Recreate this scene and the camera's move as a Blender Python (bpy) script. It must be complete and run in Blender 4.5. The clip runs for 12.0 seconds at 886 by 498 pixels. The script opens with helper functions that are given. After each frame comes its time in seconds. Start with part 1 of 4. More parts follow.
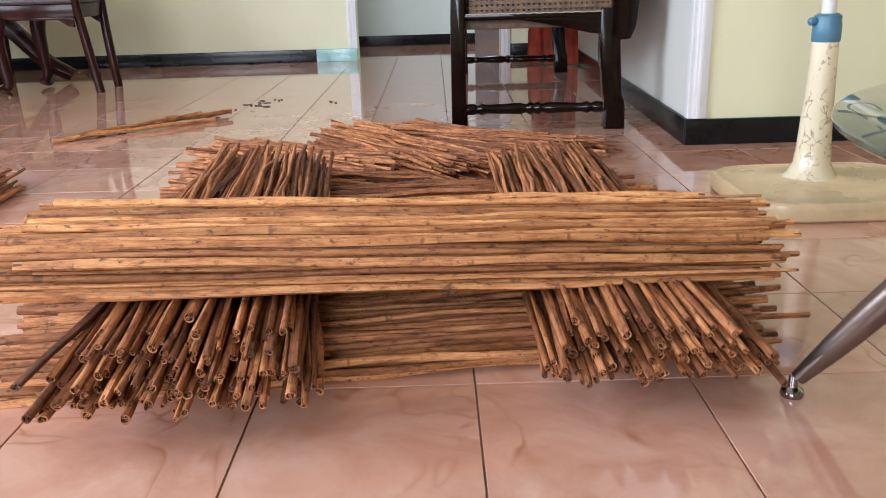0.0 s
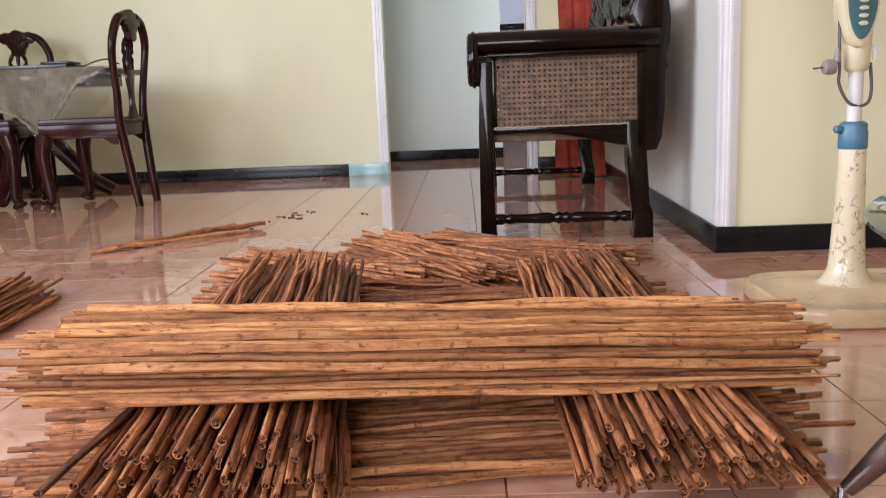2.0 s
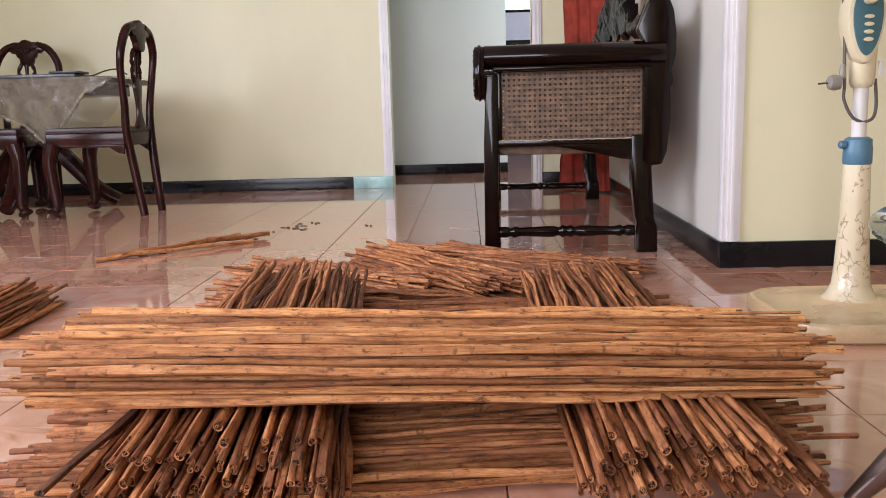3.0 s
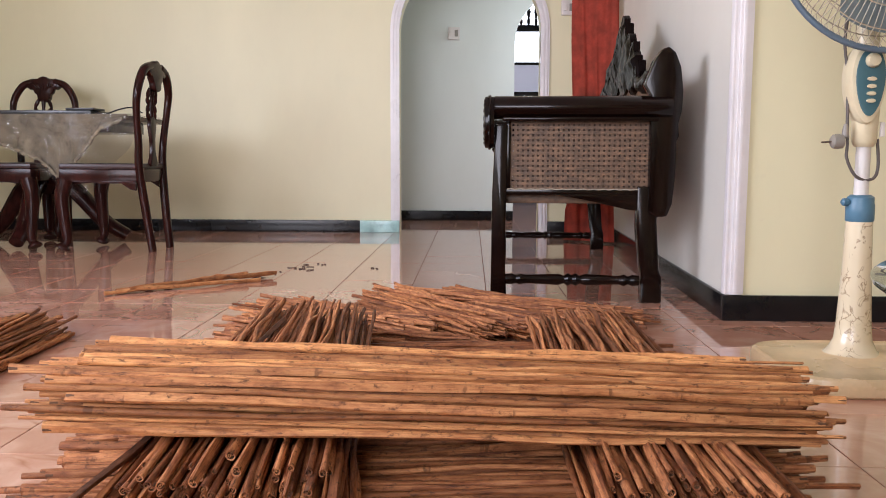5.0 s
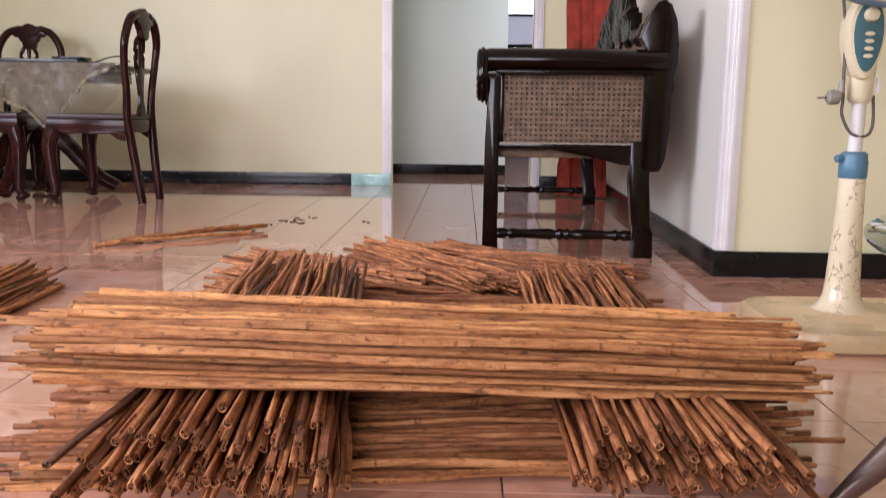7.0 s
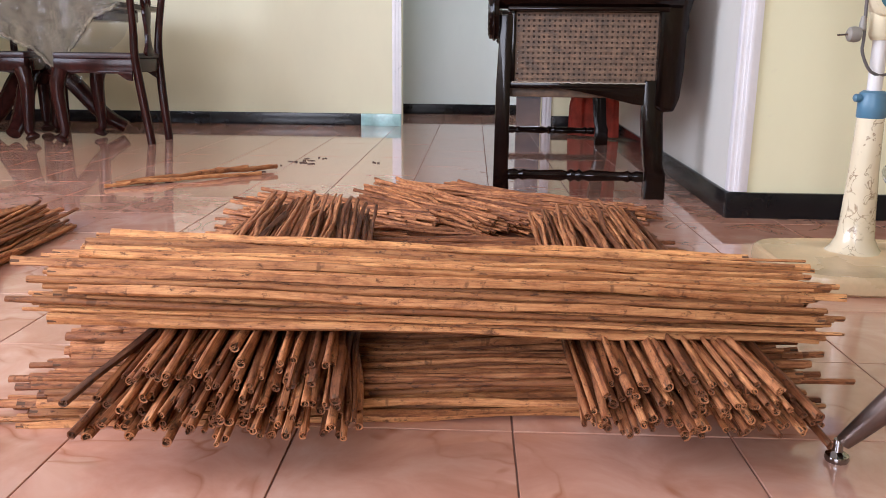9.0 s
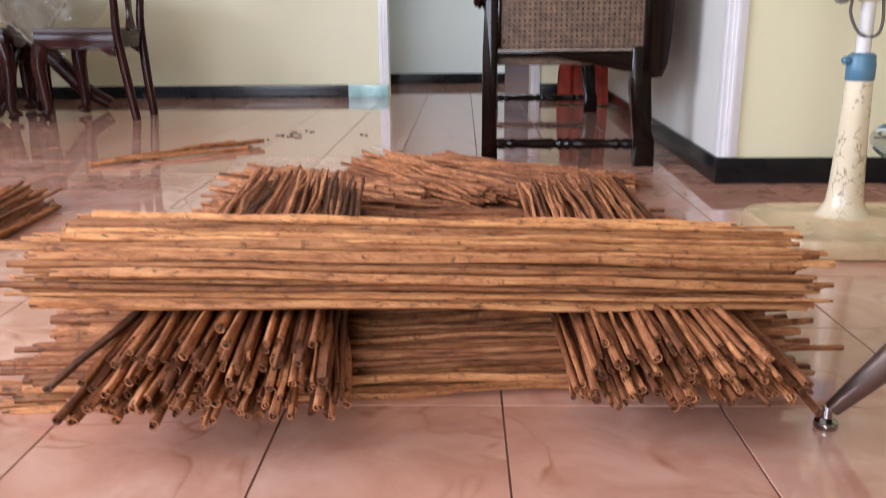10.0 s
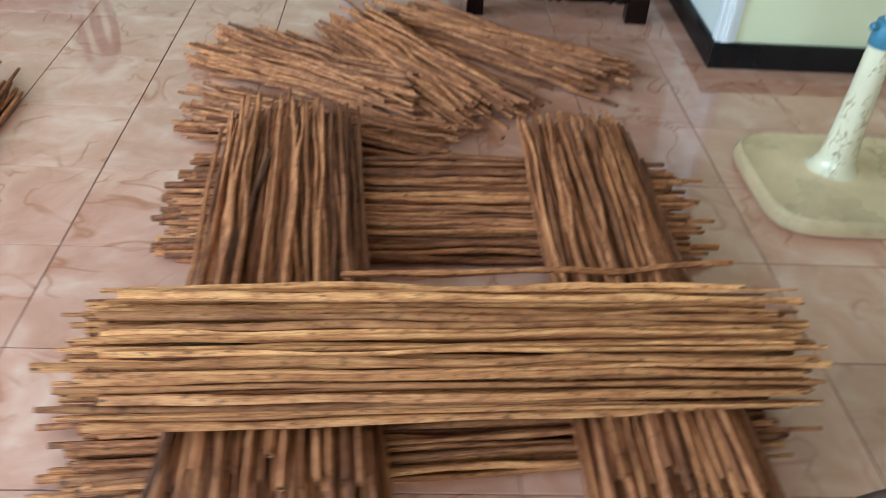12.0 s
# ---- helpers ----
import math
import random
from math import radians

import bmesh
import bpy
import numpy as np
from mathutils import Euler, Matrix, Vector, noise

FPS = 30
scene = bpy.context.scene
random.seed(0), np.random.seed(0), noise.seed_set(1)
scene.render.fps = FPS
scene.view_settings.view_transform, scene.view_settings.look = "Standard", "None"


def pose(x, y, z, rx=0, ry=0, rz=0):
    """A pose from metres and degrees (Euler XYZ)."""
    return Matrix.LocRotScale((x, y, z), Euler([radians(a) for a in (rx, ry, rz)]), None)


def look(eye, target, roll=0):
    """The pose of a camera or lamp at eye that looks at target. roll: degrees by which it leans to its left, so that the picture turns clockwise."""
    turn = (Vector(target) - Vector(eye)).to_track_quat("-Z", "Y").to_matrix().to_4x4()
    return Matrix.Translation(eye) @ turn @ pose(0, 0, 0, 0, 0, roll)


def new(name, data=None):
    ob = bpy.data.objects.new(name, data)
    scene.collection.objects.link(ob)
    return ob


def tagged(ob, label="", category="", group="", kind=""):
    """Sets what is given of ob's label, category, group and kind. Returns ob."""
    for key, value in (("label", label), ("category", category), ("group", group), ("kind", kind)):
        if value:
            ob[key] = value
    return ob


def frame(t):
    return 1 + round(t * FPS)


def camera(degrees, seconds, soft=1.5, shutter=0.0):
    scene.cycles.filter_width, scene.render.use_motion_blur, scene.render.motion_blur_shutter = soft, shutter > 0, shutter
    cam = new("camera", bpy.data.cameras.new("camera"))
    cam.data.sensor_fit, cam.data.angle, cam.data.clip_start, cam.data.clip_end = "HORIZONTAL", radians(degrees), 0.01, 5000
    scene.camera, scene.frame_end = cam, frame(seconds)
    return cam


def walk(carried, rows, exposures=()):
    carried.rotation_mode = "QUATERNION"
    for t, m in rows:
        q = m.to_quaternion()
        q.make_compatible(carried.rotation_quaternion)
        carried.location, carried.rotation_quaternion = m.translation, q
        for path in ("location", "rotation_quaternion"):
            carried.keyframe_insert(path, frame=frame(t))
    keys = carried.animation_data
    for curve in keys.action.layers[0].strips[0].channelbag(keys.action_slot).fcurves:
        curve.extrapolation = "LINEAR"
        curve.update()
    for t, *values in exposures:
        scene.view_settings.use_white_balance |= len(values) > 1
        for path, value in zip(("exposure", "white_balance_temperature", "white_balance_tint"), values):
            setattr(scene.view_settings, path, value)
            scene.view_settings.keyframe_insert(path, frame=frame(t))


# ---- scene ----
cam = camera(56.3, 12.0, soft=0.85, shutter=0.9)
PATH = [
    (0, (-0.043, -1.038, 0.545), (-0.037, 0.86, -0.085), -1.7),
    (0.5, (-0.046, -1.04, 0.554), (-0.049, 0.865, -0.056), -1.3),
    (1, (-0.042, -1.045, 0.553), (-0.062, 0.885, 0.029), -2.3),
    (1.5, (-0.041, -1.042, 0.543), (-0.081, 0.911, 0.114), -2.8),
    (2, (-0.043, -1.037, 0.533), (-0.1, 0.928, 0.167), -2.3),
    (2.5, (-0.039, -1.044, 0.525), (-0.105, 0.927, 0.191), -2.4),
    (3, (-0.045, -1.042, 0.521), (-0.109, 0.93, 0.192), -1.6),
    (5, (-0.061, -1.077, 0.516), (-0.128, 0.91, 0.3), 0.2),
    (5.5, (-0.062, -1.077, 0.515), (-0.124, 0.912, 0.313), 0.3),
    (6, (-0.061, -1.075, 0.515), (-0.117, 0.912, 0.29), 0.5),
    (6.5, (-0.062, -1.073, 0.515), (-0.111, 0.909, 0.249), 0.7),
    (7, (-0.062, -1.07, 0.515), (-0.107, 0.903, 0.189), 0.7),
    (7.5, (-0.062, -1.064, 0.514), (-0.102, 0.896, 0.113), 0.7),
    (9.5, (-0.063, -1.063, 0.514), (-0.139, 0.877, 0.036), 0.5),
    (10, (-0.054, -1.05, 0.518), (-0.103, 0.876, -0.018), -0.5),
    (10.2, (-0.049, -1.037, 0.533), (-0.080, 0.872, -0.063), 0.0),
    (10.5, (-0.049, -1.007, 0.608), (-0.074, 0.872, -0.077), 1.3),
    (10.7, (-0.050, -0.967, 0.655), (-0.101, 0.897, -0.069), 2.2),
    (11, (-0.034, -0.916, 0.768), (-0.147, 0.929, 0.004), 3.3),
    (11.2, (-0.034, -0.872, 0.852), (-0.095, 0.954, 0.022), 4.1),
    (11.5, (-0.051, -0.836, 0.982), (-0.025, 0.882, -0.042), 4.5),
    (12, (-0.208, -0.783, 1.083), (-0.092, 0.798, -0.136), 4.1),
]
walk(cam, [(t, look(eye, target, roll)) for t, eye, target, roll in PATH],
     [(0, 0.22, 5500, 7), (2.5, 0.06, 5900, 16), (5, 0.01, 6000, 19), (7.5, 0.06, 5950, 21), (9.5, 0.15, 5650, 16), (10.4, 0.1, 5550, 11), (11, 0.05, 5000, 1), (11.5, -0.02, 5300, 6), (12, 0.02, 4700, -13)])
# ---------------------------------------------------------------- light
world = bpy.data.worlds.new("sky")
world.use_nodes = True
scene.world = world
wn = world.node_tree.nodes
sky = wn.new("ShaderNodeTexSky")
sky.sky_type, sky.sun_disc = "NISHITA", False
sky.sun_elevation, sky.sun_rotation = radians(40), radians(250)
wn["Background"].inputs["Strength"].default_value = 0.10
world.node_tree.links.new(sky.outputs[0], wn["Background"].inputs["Color"])


def area_lamp(name, eye, target, w, h, power, colour, spread=180):
    """A rectangular lamp: the sky's light in a window's opening, or added fill."""
    data = bpy.data.lights.new(name, "AREA")
    data.shape, data.size, data.size_y, data.energy, data.color = "RECTANGLE", w, h, power, colour
    data.spread = radians(spread)
    lamp = new(name, data)
    lamp.matrix_world = look(eye, target)
    return lamp


area_lamp("daylight_left", (-3.62, -0.3, 1.55), (0, 0.3, 0.9), 3.0, 1.3, 165, (0.93, 0.96, 1.0))
area_lamp("daylight_behind", (-1.35, -3.32, 1.45), (-0.75, 4.8, 0.9), 2.1, 1.7, 46, (1.0, 0.98, 0.96), 105)
area_lamp("daylight_far", (0.55, 8.4, 1.6), (0.2, 5, 0.6), 1.0, 0.9, 22, (0.9, 0.96, 1.0))
# Fill added inside the hall to brighten its wall; no opening stands there.
area_lamp("hall_fill", (1.5, 5.4, 1.5), (-0.4, 5.7, 0.7), 0.8, 1.2, 22, (0.90, 0.98, 1.0))

# ---------------------------------------------------------------- materials
def material(name):
    m = bpy.data.materials.new(name)
    m.use_nodes = True
    return m, m.node_tree.nodes, m.node_tree.links, m.node_tree.nodes["Principled BSDF"]


def ramp(n, stops):
    r = n.new("ShaderNodeValToRGB")
    e = r.color_ramp.elements
    while len(e) < len(stops):
        e.new(0.5)
    for el, (p, c) in zip(e, stops):
        el.position, el.color = p, (*c, 1)
    return r


def mixer(n, l, kind, fac, a, b):
    m = n.new("ShaderNodeMix")
    m.data_type, m.blend_type = "RGBA", kind
    for sock, v in ((m.inputs[0], fac), (m.inputs[6], a), (m.inputs[7], b)):
        if isinstance(v, (int, float)):
            sock.default_value = v
        elif isinstance(v, tuple):
            sock.default_value = (*v, 1)
        else:
            l.new(v, sock)
    return m.outputs[2]


def noise_tex(n, l, vec, scale, detail=4, rough=0.55, dist=0.0):
    t = n.new("ShaderNodeTexNoise")
    t.inputs["Scale"].default_value, t.inputs["Detail"].default_value = scale, detail
    t.inputs["Roughness"].default_value, t.inputs["Distortion"].default_value = rough, dist
    if vec is not None:
        l.new(vec, t.inputs["Vector"])
    return t.outputs[0]


def stretched(n, l, vec, sx, sy, sz):
    m = n.new("ShaderNodeVectorMath")
    m.operation = "MULTIPLY"
    m.inputs[1].default_value = (sx, sy, sz)
    l.new(vec, m.inputs[0])
    return m.outputs[0]


def bumped(n, l, b, height, strength, dist):
    k = n.new("ShaderNodeBump")
    k.inputs["Strength"].default_value, k.inputs["Distance"].default_value = strength, dist
    l.new(height, k.inputs["Height"])
    l.new(k.outputs[0], b.inputs["Normal"])


def plain(name, colour, rough, metal=0.0, vary=0.12, scale=6.0, fine=90.0, bump=0.15, coat=0.0, spec=0.5):
    """A surface with soft blotches, fine grain and slight relief."""
    m, n, l, b = material(name)
    g = n.new("ShaderNodeNewGeometry").outputs["Position"]
    a, c = noise_tex(n, l, g, scale, 5), noise_tex(n, l, g, fine, 3)
    dark = tuple(v * (1 - vary * 1.6) for v in colour)
    light = tuple(min(1, v * (1 + vary)) for v in colour)
    r = ramp(n, [(0.3, dark), (0.7, light)])
    l.new(a, r.inputs[0])
    col = mixer(n, l, "MULTIPLY", vary, r.outputs[0], c)
    l.new(col, b.inputs["Base Color"])
    rr = n.new("ShaderNodeMapRange")
    rr.inputs[3].default_value, rr.inputs[4].default_value = rough * 0.75, min(1, rough * 1.25)
    l.new(a, rr.inputs[0])
    l.new(rr.outputs[0], b.inputs["Roughness"])
    b.inputs["Metallic"].default_value = metal
    b.inputs["Coat Weight"].default_value = coat
    b.inputs["Coat Roughness"].default_value = 0.08
    b.inputs["Specular IOR Level"].default_value = spec
    bumped(n, l, b, c, bump, 0.002)
    return m


def wall_paint(name, colour, stain):
    m, n, l, b = material(name)
    g = n.new("ShaderNodeNewGeometry").outputs["Position"]
    a = noise_tex(n, l, stretched(n, l, g, 1, 1, 0.45), 1.6, 5, 0.6)
    s = noise_tex(n, l, g, 9, 6, 0.7)
    r = ramp(n, [(0.35, tuple(v * 0.93 for v in colour)), (0.65, colour)])
    l.new(a, r.inputs[0])
    sr = ramp(n, [(0.66, (0, 0, 0)), (0.8, (0.45, 0.45, 0.45))])
    l.new(s, sr.inputs[0])
    l.new(mixer(n, l, "MIX", sr.outputs[0], r.outputs[0], stain), b.inputs["Base Color"])
    b.inputs["Roughness"].default_value = 0.42
    bumped(n, l, b, noise_tex(n, l, g, 160, 3), 0.12, 0.002)
    return m


def tile_material():
    m, n, l, b = material("glazed_tile")
    pos = n.new("ShaderNodeNewGeometry").outputs["Position"]
    cell = n.new("ShaderNodeVectorMath")
    cell.operation = "FLOOR"
    l.new(stretched(n, l, pos, 1 / 0.3, 1 / 0.3, 0), cell.inputs[0])
    rnd = n.new("ShaderNodeTexWhiteNoise")
    rnd.noise_dimensions = "2D"
    l.new(cell.outputs[0], rnd.inputs["Vector"])
    off = n.new("ShaderNodeVectorMath")
    off.operation = "MULTIPLY_ADD"
    off.inputs[1].default_value = (9, 9, 9)
    l.new(rnd.outputs["Color"], off.inputs[0])
    l.new(pos, off.inputs[2])
    p = off.outputs[0]
    cloud = noise_tex(n, l, p, 7, 5, 0.6, 0.6)
    base = ramp(n, [(0.3, (0.50, 0.235, 0.155)), (0.52, (0.60, 0.32, 0.225)), (0.72, (0.69, 0.43, 0.325))])
    l.new(cloud, base.inputs[0])
    w = n.new("ShaderNodeTexNoise")
    w.noise_dimensions = "3D"
    w.inputs["Scale"].default_value, w.inputs["Detail"].default_value = 4.2, 2.5
    w.inputs["Distortion"].default_value = 0.9
    l.new(p, w.inputs["Vector"])
    vein = ramp(n, [(0.468, (0, 0, 0)), (0.492, (0.5, 0.5, 0.5)), (0.5, (0.9, 0.9, 0.9)), (0.522, (0, 0, 0))])
    l.new(w.outputs[0], vein.inputs[0])
    gate = ramp(n, [(0.42, (0, 0, 0)), (0.56, (0.85, 0.85, 0.85))])
    l.new(noise_tex(n, l, p, 5.5, 2), gate.inputs[0])
    vg = mixer(n, l, "MULTIPLY", 1.0, vein.outputs[0], gate.outputs[0])
    col = mixer(n, l, "MIX", vg, base.outputs[0], (0.36, 0.13, 0.06))
    tone = ramp(n, [(0, (0.86, 0.86, 0.86)), (1, (1, 1, 1))])
    l.new(rnd.outputs["Value"], tone.inputs[0])
    col = mixer(n, l, "MULTIPLY", 1.0, col, tone.outputs[0])
    l.new(col, b.inputs["Base Color"])
    smear = noise_tex(n, l, pos, 3.5, 6, 0.65)
    rr = n.new("ShaderNodeMapRange")
    rr.inputs[1].default_value, rr.inputs[2].default_value = 0.35, 0.75
    rr.inputs[3].default_value, rr.inputs[4].default_value = 0.035, 0.11
    l.new(smear, rr.inputs[0])
    l.new(rr.outputs[0], b.inputs["Roughness"])
    b.inputs["Specular IOR Level"].default_value = 0.9
    b.inputs["Coat Weight"].default_value, b.inputs["Coat Roughness"].default_value = 0.35, 0.03
    bumped(n, l, b, noise_tex(n, l, pos, 9, 2), 0.012, 0.003)
    return m


def bark_material(name, pale, mid, deep, grain=0.85, lo=0.42):
    """Rolled bark: lengthwise fibres, dark ring scars, blotches, each stick with its own tone."""
    m, n, l, b = material(name)
    tc = n.new("ShaderNodeTexCoord").outputs["Object"]
    info = n.new("ShaderNodeObjectInfo").outputs["Random"]
    sh = n.new("ShaderNodeVectorMath")
    sh.operation = "ADD"
    l.new(tc, sh.inputs[0])
    k = n.new("ShaderNodeMath")
    k.operation = "MULTIPLY"
    k.inputs[1].default_value = 37.0
    l.new(info, k.inputs[0])
    l.new(k.outputs[0], sh.inputs[1])
    p = sh.outputs[0]
    blotch = noise_tex(n, l, stretched(n, l, p, 16, 48, 48), 1, 7, 0.72)
    fibre = noise_tex(n, l, stretched(n, l, p, 16, 520, 520), 1, 5, 0.65)
    r = ramp(n, [(0.3, deep), (0.47, mid), (0.64, pale)])
    l.new(blotch, r.inputs[0])
    f = ramp(n, [(0.32, (0.44, 0.31, 0.24)), (0.56, (1, 1, 1))])
    l.new(fibre, f.inputs[0])
    col = mixer(n, l, "MULTIPLY", grain, r.outputs[0], f.outputs[0])
    scar = noise_tex(n, l, stretched(n, l, p, 48, 95, 95), 1, 7, 0.75, 0.2)
    rg = ramp(n, [(0.55, (0, 0, 0)), (0.64, (0.9, 0.9, 0.9))])
    l.new(scar, rg.inputs[0])
    col = mixer(n, l, "MIX", rg.outputs[0], col, tuple(v * 0.4 for v in deep))
    ring = noise_tex(n, l, stretched(n, l, p, 44, 14, 14), 1, 3, 0.55, 0.15)
    rn = ramp(n, [(0.66, (0, 0, 0)), (0.71, (0.6, 0.6, 0.6))])
    l.new(ring, rn.inputs[0])
    col = mixer(n, l, "MIX", rn.outputs[0], col, tuple(v * 0.5 for v in deep))
    t = ramp(n, [(0, (lo, lo * 0.82, lo * 0.72)), (0.2, (0.35 + 0.6 * lo, 0.29 + 0.54 * lo, 0.24 + 0.5 * lo)), (0.6, (1.0, 0.95, 0.88)), (1, (1.32, 1.32, 1.2))])
    l.new(info, t.inputs[0])
    col = mixer(n, l, "MULTIPLY", 1.0, col, t.outputs[0])
    l.new(col, b.inputs["Base Color"])
    b.inputs["Roughness"].default_value = 0.6
    b.inputs["Specular IOR Level"].default_value = 0.35
    bumped(n, l, b, mixer(n, l, "MIX", 0.5, fibre, blotch), 0.8, 0.0022)
    return m


def wood_material(name, dark, light, rough, coat=0.12, spec=0.22):
    m, n, l, b = material(name)
    g = n.new("ShaderNodeNewGeometry").outputs["Position"]
    a = noise_tex(n, l, stretched(n, l, g, 18, 18, 4), 1, 5, 0.6, 1.0)
    r = ramp(n, [(0.3, dark), (0.7, light)])
    l.new(a, r.inputs[0])
    wear = noise_tex(n, l, g, 25, 4)
    l.new(mixer(n, l, "MULTIPLY", 0.4, r.outputs[0], wear), b.inputs["Base Color"])
    rr = n.new("ShaderNodeMapRange")
    rr.inputs[3].default_value, rr.inputs[4].default_value = rough * 0.6, rough * 1.5
    l.new(wear, rr.inputs[0])
    l.new(rr.outputs[0], b.inputs["Roughness"])
    b.inputs["Coat Weight"].default_value, b.inputs["Coat Roughness"].default_value = coat, 0.12
    b.inputs["Specular IOR Level"].default_value = spec
    bumped(n, l, b, a, 0.12, 0.002)
    return m


def worn_enamel():
    """Cream enamel with brown rust scrapes."""
    m, n, l, b = material("worn_cream_enamel")
    g = n.new("ShaderNodeNewGeometry").outputs["Position"]
    w = noise_tex(n, l, stretched(n, l, g, 1, 1, 0.8), 26, 3, 0.5, 1.3)
    v = ramp(n, [(0.455, (0, 0, 0)), (0.49, (0.85, 0.85, 0.85)), (0.52, (0, 0, 0))])
    l.new(w, v.inputs[0])
    gate = ramp(n, [(0.44, (0, 0, 0)), (0.52, (1, 1, 1))])
    l.new(noise_tex(n, l, g, 14, 2), gate.inputs[0])
    f = mixer(n, l, "MULTIPLY", 1.0, v.outputs[0], gate.outputs[0])
    base = ramp(n, [(0.3, (0.68, 0.56, 0.37)), (0.7, (0.78, 0.68, 0.48))])
    l.new(noise_tex(n, l, g, 5, 4), base.inputs[0])
    l.new(mixer(n, l, "MIX", f, base.outputs[0], (0.24, 0.14, 0.07)), b.inputs["Base Color"])
    b.inputs["Roughness"].default_value = 0.25
    b.inputs["Coat Weight"].default_value = 0.3
    return m


def see_through(name, tint, gloss_rough, solid, pattern=0.0, scale=120.0):
    """Thin clear sheet, or lace with holes: part transparent, part solid."""
    m, n, l, b = material(name)
    out = n["Material Output"]
    tr = n.new("ShaderNodeBsdfTransparent")
    b.inputs["Base Color"].default_value = (*tint, 1)
    b.inputs["Roughness"].default_value = gloss_rough
    mx = n.new("ShaderNodeMixShader")
    mx.inputs[0].default_value = solid
    if pattern:
        g = n.new("ShaderNodeNewGeometry").outputs["Position"]
        vor = n.new("ShaderNodeTexVoronoi")
        vor.inputs["Scale"].default_value = scale
        l.new(g, vor.inputs["Vector"])
        big = noise_tex(n, l, g, 16, 3, 0.6, 0.8)
        r1 = ramp(n, [(0.2, (0.72, 0.72, 0.72)), (0.5, (1, 1, 1))])
        l.new(vor.outputs["Distance"], r1.inputs[0])
        r2 = ramp(n, [(0.32, (0.70, 0.70, 0.70)), (0.55, (1, 1, 1))])
        l.new(big, r2.inputs[0])
        l.new(mixer(n, l, "MULTIPLY", 1.0, r1.outputs[0], r2.outputs[0]), mx.inputs[0])
    l.new(tr.outputs[0], mx.inputs[1])
    l.new(b.outputs[0], mx.inputs[2])
    l.new(mx.outputs[0], out.inputs["Surface"])
    return m


def thin_cloth(name, colour):
    """Cloth that lets the light behind it through."""
    m, n, l, b = material(name)
    tl = n.new("ShaderNodeBsdfTranslucent")
    tl.inputs[0].default_value = (*colour, 1)
    b.inputs["Base Color"].default_value = (*colour, 1)
    mx = n.new("ShaderNodeMixShader")
    mx.inputs[0].default_value = 0.6
    l.new(b.outputs[0], mx.inputs[1])
    l.new(tl.outputs[0], mx.inputs[2])
    l.new(mx.outputs[0], n["Material Output"].inputs["Surface"])
    return m


def glow(name, colour, strength):
    m, n, l, b = material(name)
    e = n.new("ShaderNodeEmission")
    g = n.new("ShaderNodeNewGeometry").outputs["Position"]
    r = ramp(n, [(0.35, tuple(c * 0.75 for c in colour)), (0.6, colour)])
    l.new(noise_tex(n, l, g, 4, 4), r.inputs[0])
    l.new(r.outputs[0], e.inputs[0])
    e.inputs[1].default_value = strength
    l.new(e.outputs[0], n["Material Output"].inputs["Surface"])
    return m


M_TILE = tile_material()
M_GROUT = plain("grout", (0.25, 0.13, 0.095), 0.9)
M_CREAM = wall_paint("cream_wall_paint", (0.80, 0.755, 0.51), (0.64, 0.57, 0.43))
M_SIDE = wall_paint("pale_grey_wall_paint", (0.72, 0.695, 0.63), (0.44, 0.40, 0.34))
M_HALL = wall_paint("pale_green_wall_paint", (0.72, 0.77, 0.73), (0.58, 0.62, 0.58))
M_WHITE = plain("white_ceiling_paint", (0.66, 0.65, 0.61), 0.8, vary=0.05)
M_TRIM = plain("white_gloss_trim", (0.82, 0.79, 0.80), 0.3, vary=0.05)
M_SKIRT = plain("black_gloss_skirting", (0.010, 0.009, 0.010), 0.2, vary=0.25, spec=0.25)
# Colour of the bright reflection on the black skirting by the archway.
M_TEAL = plain("turquoise_skirting_reflection", (0.42, 0.68, 0.66), 0.2, vary=0.2, scale=11)
M_TAN = bark_material("tan_bark", (0.74, 0.39, 0.164), (0.57, 0.258, 0.103), (0.21, 0.077, 0.03), 0.65, 0.42)
M_BROWN = bark_material("brown_bark", (0.59, 0.275, 0.12), (0.41, 0.163, 0.066), (0.13, 0.044, 0.019), 0.85, 0.40)
M_DARKBARK = bark_material("dark_bark", (0.20, 0.09, 0.045), (0.12, 0.05, 0.025), (0.05, 0.02, 0.01))
M_CHIP = plain("dry_dark_bark", (0.06, 0.032, 0.018), 0.8)
M_HOLLOW = plain("bark_inside", (0.13, 0.062, 0.03), 0.85)
M_EBONY = wood_material("dark_polished_wood", (0.003, 0.0015, 0.001), (0.012, 0.0042, 0.003), 0.13, 0.1, 0.2)
M_MAHOG = wood_material("red_brown_polished_wood", (0.016, 0.005, 0.004), (0.052, 0.013, 0.010), 0.17, 0.04, 0.18)
M_GRAIN = wood_material("grained_brown_wood", (0.10, 0.045, 0.02), (0.24, 0.11, 0.05), 0.3)
M_CANE = plain("woven_cane", (0.18, 0.102, 0.057), 0.55, vary=0.3, scale=30)
M_CANE_BACKING = plain("dark_cane_backing", (0.10, 0.055, 0.03), 0.7, vary=0.3, scale=30)
M_CURTAIN = plain("red_curtain_cloth", (0.60, 0.10, 0.06), 0.85, vary=0.25, scale=12, fine=300)
M_ENAMEL = worn_enamel()
M_CREAMPL = plain("cream_plastic", (0.76, 0.66, 0.44), 0.32, vary=0.1)
M_BASE = plain("yellowed_cream_plastic", (0.70, 0.51, 0.29), 0.28, vary=0.16)
